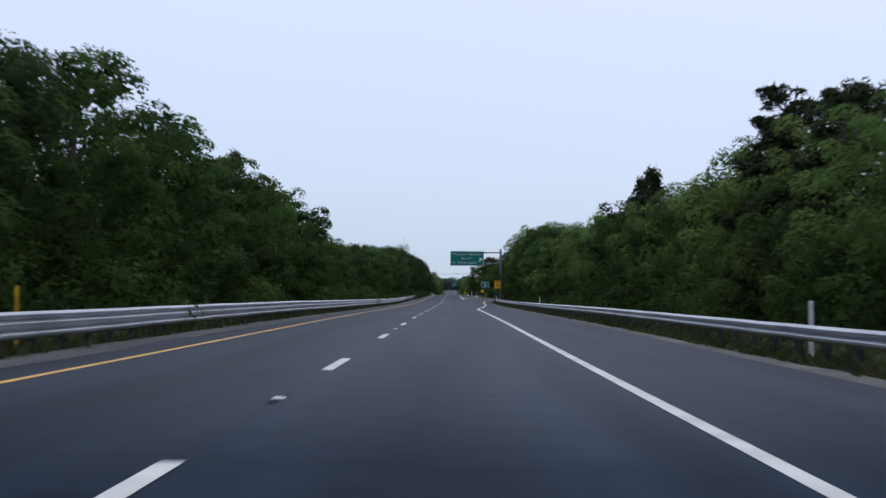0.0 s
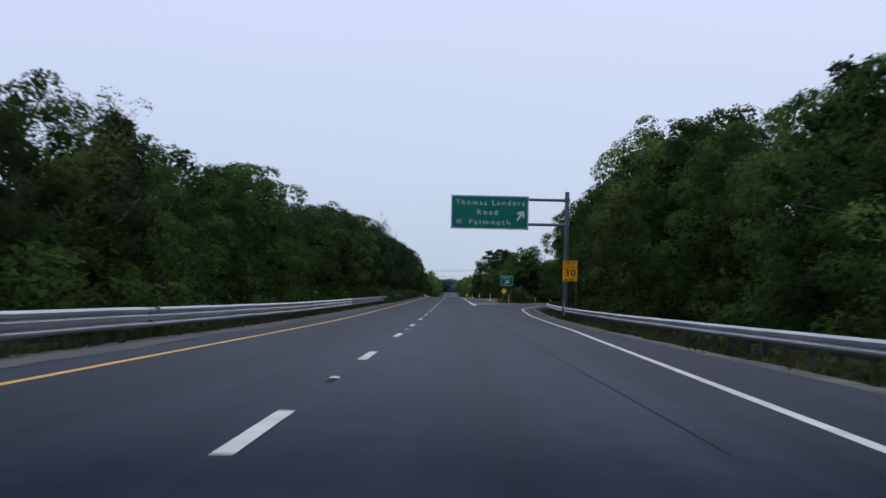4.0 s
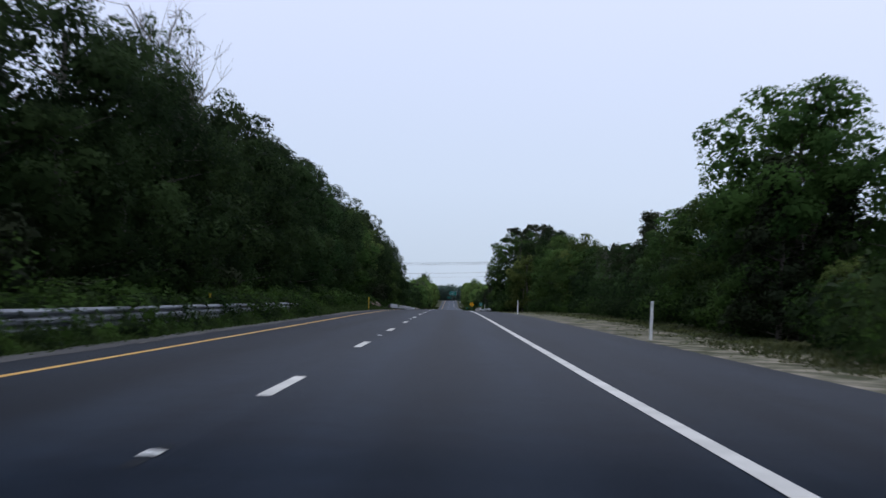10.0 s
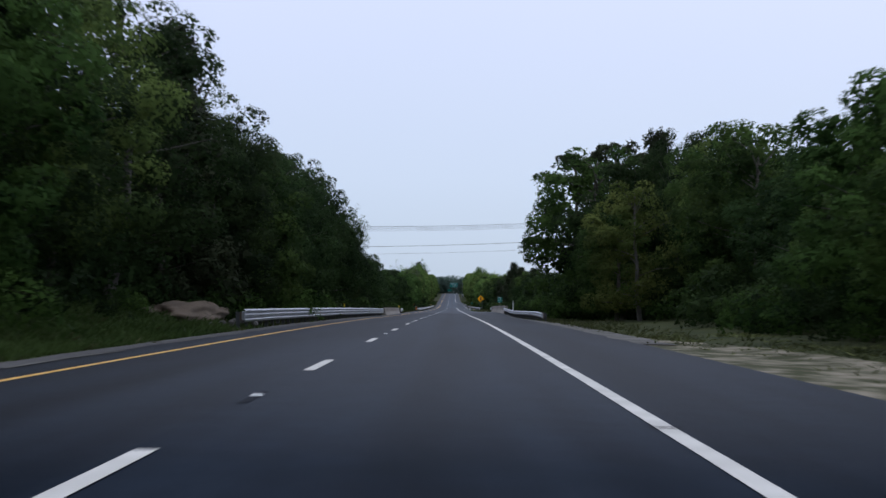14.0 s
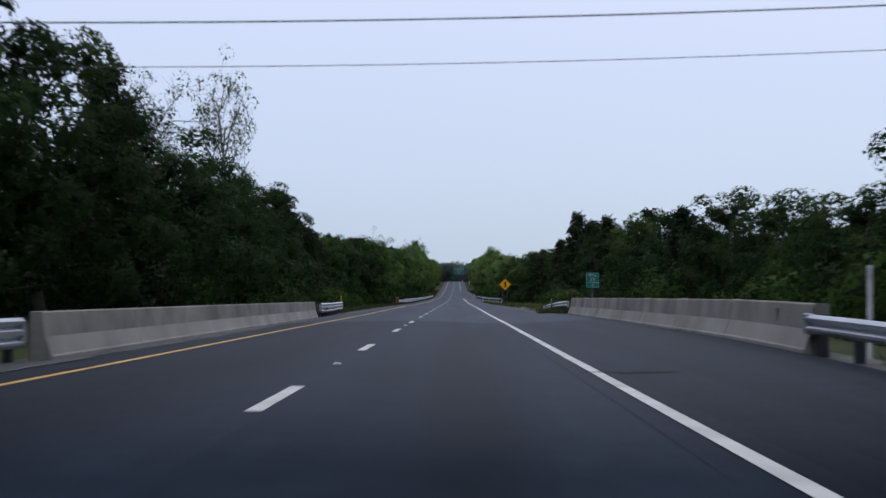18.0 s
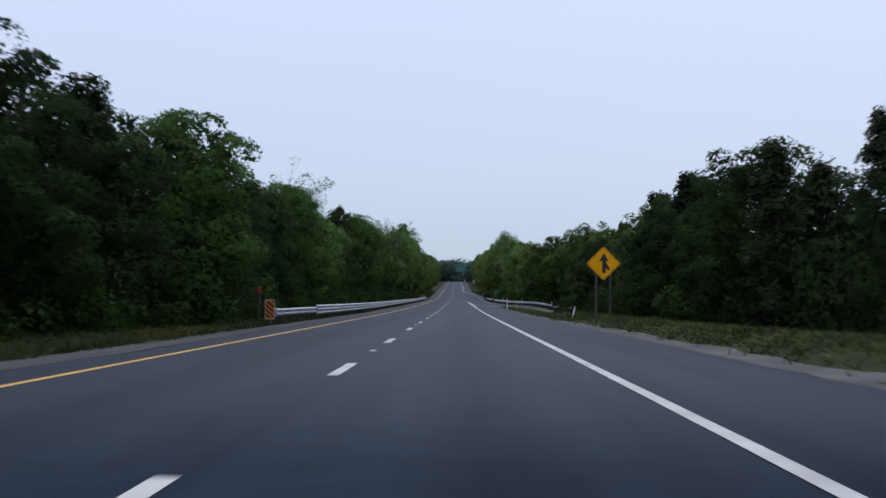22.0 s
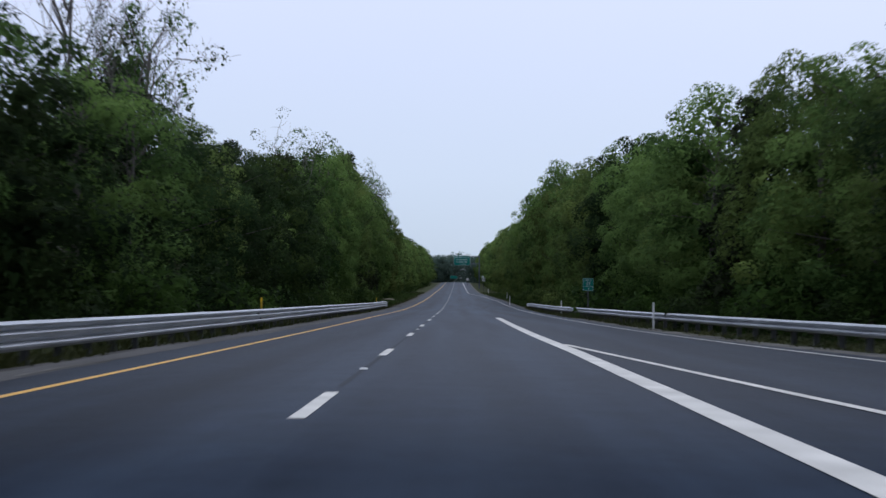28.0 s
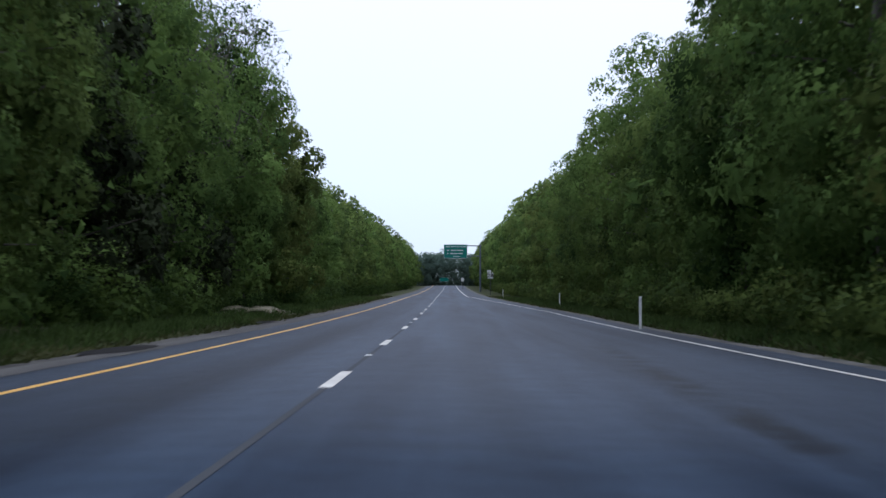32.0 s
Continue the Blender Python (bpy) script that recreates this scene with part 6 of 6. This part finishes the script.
for k in range(1500):
    y = 318 + 40 * rng.random()
    x = lay(y, [(318, 8.2), (330, 8.6), (360, 9)]) + rng.random() * lay(y, [(318, 1.5), (336, 6), (360, 9)])
    spots.append((x, y, top(x, y) - 0.09, 0.9, 0.9))
for k in range(1500):
    y = 700 + 135 * rng.random()
    x = 8.2 + rng.random() * lay(y, [(700, 3), (772, 6), (800, 3.2), (824, 0.5), (835, 0.1)])
    spots.append((x, y, top(x, y) - 0.09, 0.8, 0.7))
for k in range(3600):
    if k % 2:
        y = -10 + 400 * rng.random() if k % 4 == 1 else 640 + 345 * rng.random()
        x = -6.75 + 0.7 * rng.random()
    else:
        y = -10 + 235 * rng.random() if k % 4 == 0 else 520 + 52 * rng.random() if k % 3 == 0 else 900 + 80 * rng.random()
        x = 8.25 + 0.8 * rng.random() + (1.0 if 900 < y < 925 else 0.4 if y > 925 else 0)
    spots.append((x, y, top(x, y) - 0.10, 1.0, 1.0 + 0.6 * rng.random()))
for k in range(900):
    y = 620 + 28 * rng.random()
    x = lay(y, [(619, 7.75), (630, 7.95), (648, 8.3)]) - 0.35 + 0.7 * rng.random()
    spots.append((x, y, top(x, y) - 0.10, 1.0, 1.2 + 0.7 * rng.random()))
scatter("roadside_grass", spots, tufts, grass_blade, "tufts of mixed green and straw grass on the verges", "grass", 4)

spots = []
for k in range(2600):
    y = 965 + 150 * rng.random()
    x = right_edge(y) + 1.0 + 3.6 * rng.random() if k % 5 < 3 else -6.9 - 3.6 * rng.random()
    spots.append((x, y, top(x, y) - 0.10, 1.2, 1.3 + 0.6 * rng.random()))
for k in range(3600):
    y = 390 + 98 * rng.random()
    x = -5.9 - 5.0 * rng.random()
    spots.append((x, y, top(x, y) - 0.10, 1.3, 0.8 + 0.5 * rng.random()))
for k in range(1300):
    y = 740 + 92 * rng.random()
    x = right_edge(y) + 0.5 + rng.random() * lay(y, [(740, 5), (772, 6.5), (800, 4.5), (824, 1.6), (835, 0.4)])
    spots.append((x, y, top(x, y) - 0.10, 1.3, 0.55 + 0.4 * rng.random()))
for k in range(2600):
    y = 284 + 110 * rng.random()
    u = rng.random()
    x = -5.55 - 0.8 * u
    spots.append((x, y, top(x, y) - 0.10, 1.2, 0.5 + 1.9 * u * u + 0.3 * rng.random()))
scatter("green_grass", spots, tufts, green_blade, "soft green grass on the wide verges", "grass", 4)
spots = []
for k in range(2600):
    y = 636 + 100 * rng.random()
    x = -6.9 - 3.2 * rng.random() ** 1.2 if k % 2 else (8.6 if y < 690 else 8.5) + 2.8 * rng.random()
    spots.append((x, y, top(x, y) - 0.10, 1.3, 0.4 + 0.35 * rng.random()))
for k in range(900):
    y = 330 + 155 * rng.random()
    x = 8.0 + 4.2 * rng.random() ** 0.7
    if noise.noise((x * 0.5, y * 0.22, 8)) > -0.05:
        spots.append((x, y, top(x, y) - 0.09, 1.5, 0.42))
for k in range(500):
    y = 745 + 80 * rng.random()
    x = 7.9 + rng.random() * lay(y, [(745, 3), (772, 5), (800, 2.6), (825, 0.4)])
    spots.append((x, y, top(x, y) - 0.08, 1.0, 0.9))
scatter("dry_grass", spots, tufts, dry_grass, "long yellowing grass along the verges", "grass", 4)

# bare earth bank and stones beside the guardrail end
bm = bmesh.new()
bmesh.ops.create_icosphere(bm, subdivisions=4, radius=1)
for v in bm.verts:
    c0 = v.co.copy()
    k = 1 + 0.28 * noise.noise(c0 * 1.6) + 0.14 * noise.noise(c0 * 4.2) + 0.07 * noise.noise(c0 * 9)
    v.co = Vector((c0.x * 1.5 * k, c0.y * 6.0 * k, c0.z * 0.55 * k))
mound = part("earth_bank", bm, soil)
mound.data.shade_smooth()
mound.matrix_basis = pose(-8.9, 488.5, top(-8.9, 488.5) + 0.02)
tagged(mound, "eroded brown bare earth bank beside the guardrail", "earth bank")
bm = bmesh.new()
for k in range(26):
    a = Vector((rng.normal() * 0.7, rng.normal() * 3.5, 0))
    r = 0.06 + 0.12 * rng.random()
    s = bmesh.ops.create_icosphere(bm, subdivisions=1, radius=r, matrix=Matrix.Translation(a))
    for v in s["verts"]:
        v.co += (v.co - a) * 0.35 * noise.noise(v.co * 6)
st = part("stones", bm, gravel)
st.matrix_basis = pose(-7.6, 487, top(-7.6, 487) - 0.04)
tagged(st, "loose stones and clods at the foot of the bank", "stones", kind="stuff")


bm = bmesh.new()
bmesh.ops.create_icosphere(bm, subdivisions=4, radius=1)
for v in bm.verts:
    c0 = v.co.copy()
    k = 1 + 0.3 * noise.noise(c0 * 1.7 + Vector((5, 1, 2))) + 0.13 * noise.noise(c0 * 4.6) + 0.06 * noise.noise(c0 * 10)
    v.co = Vector((c0.x * 2.2 * k, c0.y * 4.0 * k, c0.z * 0.38 * k))
heap = part("sand_heap", bm, sand)
heap.data.shade_smooth()
heap.matrix_basis = pose(-9.6, 1034, top(-9.6, 1034) - 0.02, 0, 0, 12)
tagged(heap, "low heap of pale sandy soil on the grass verge", "sand heap")
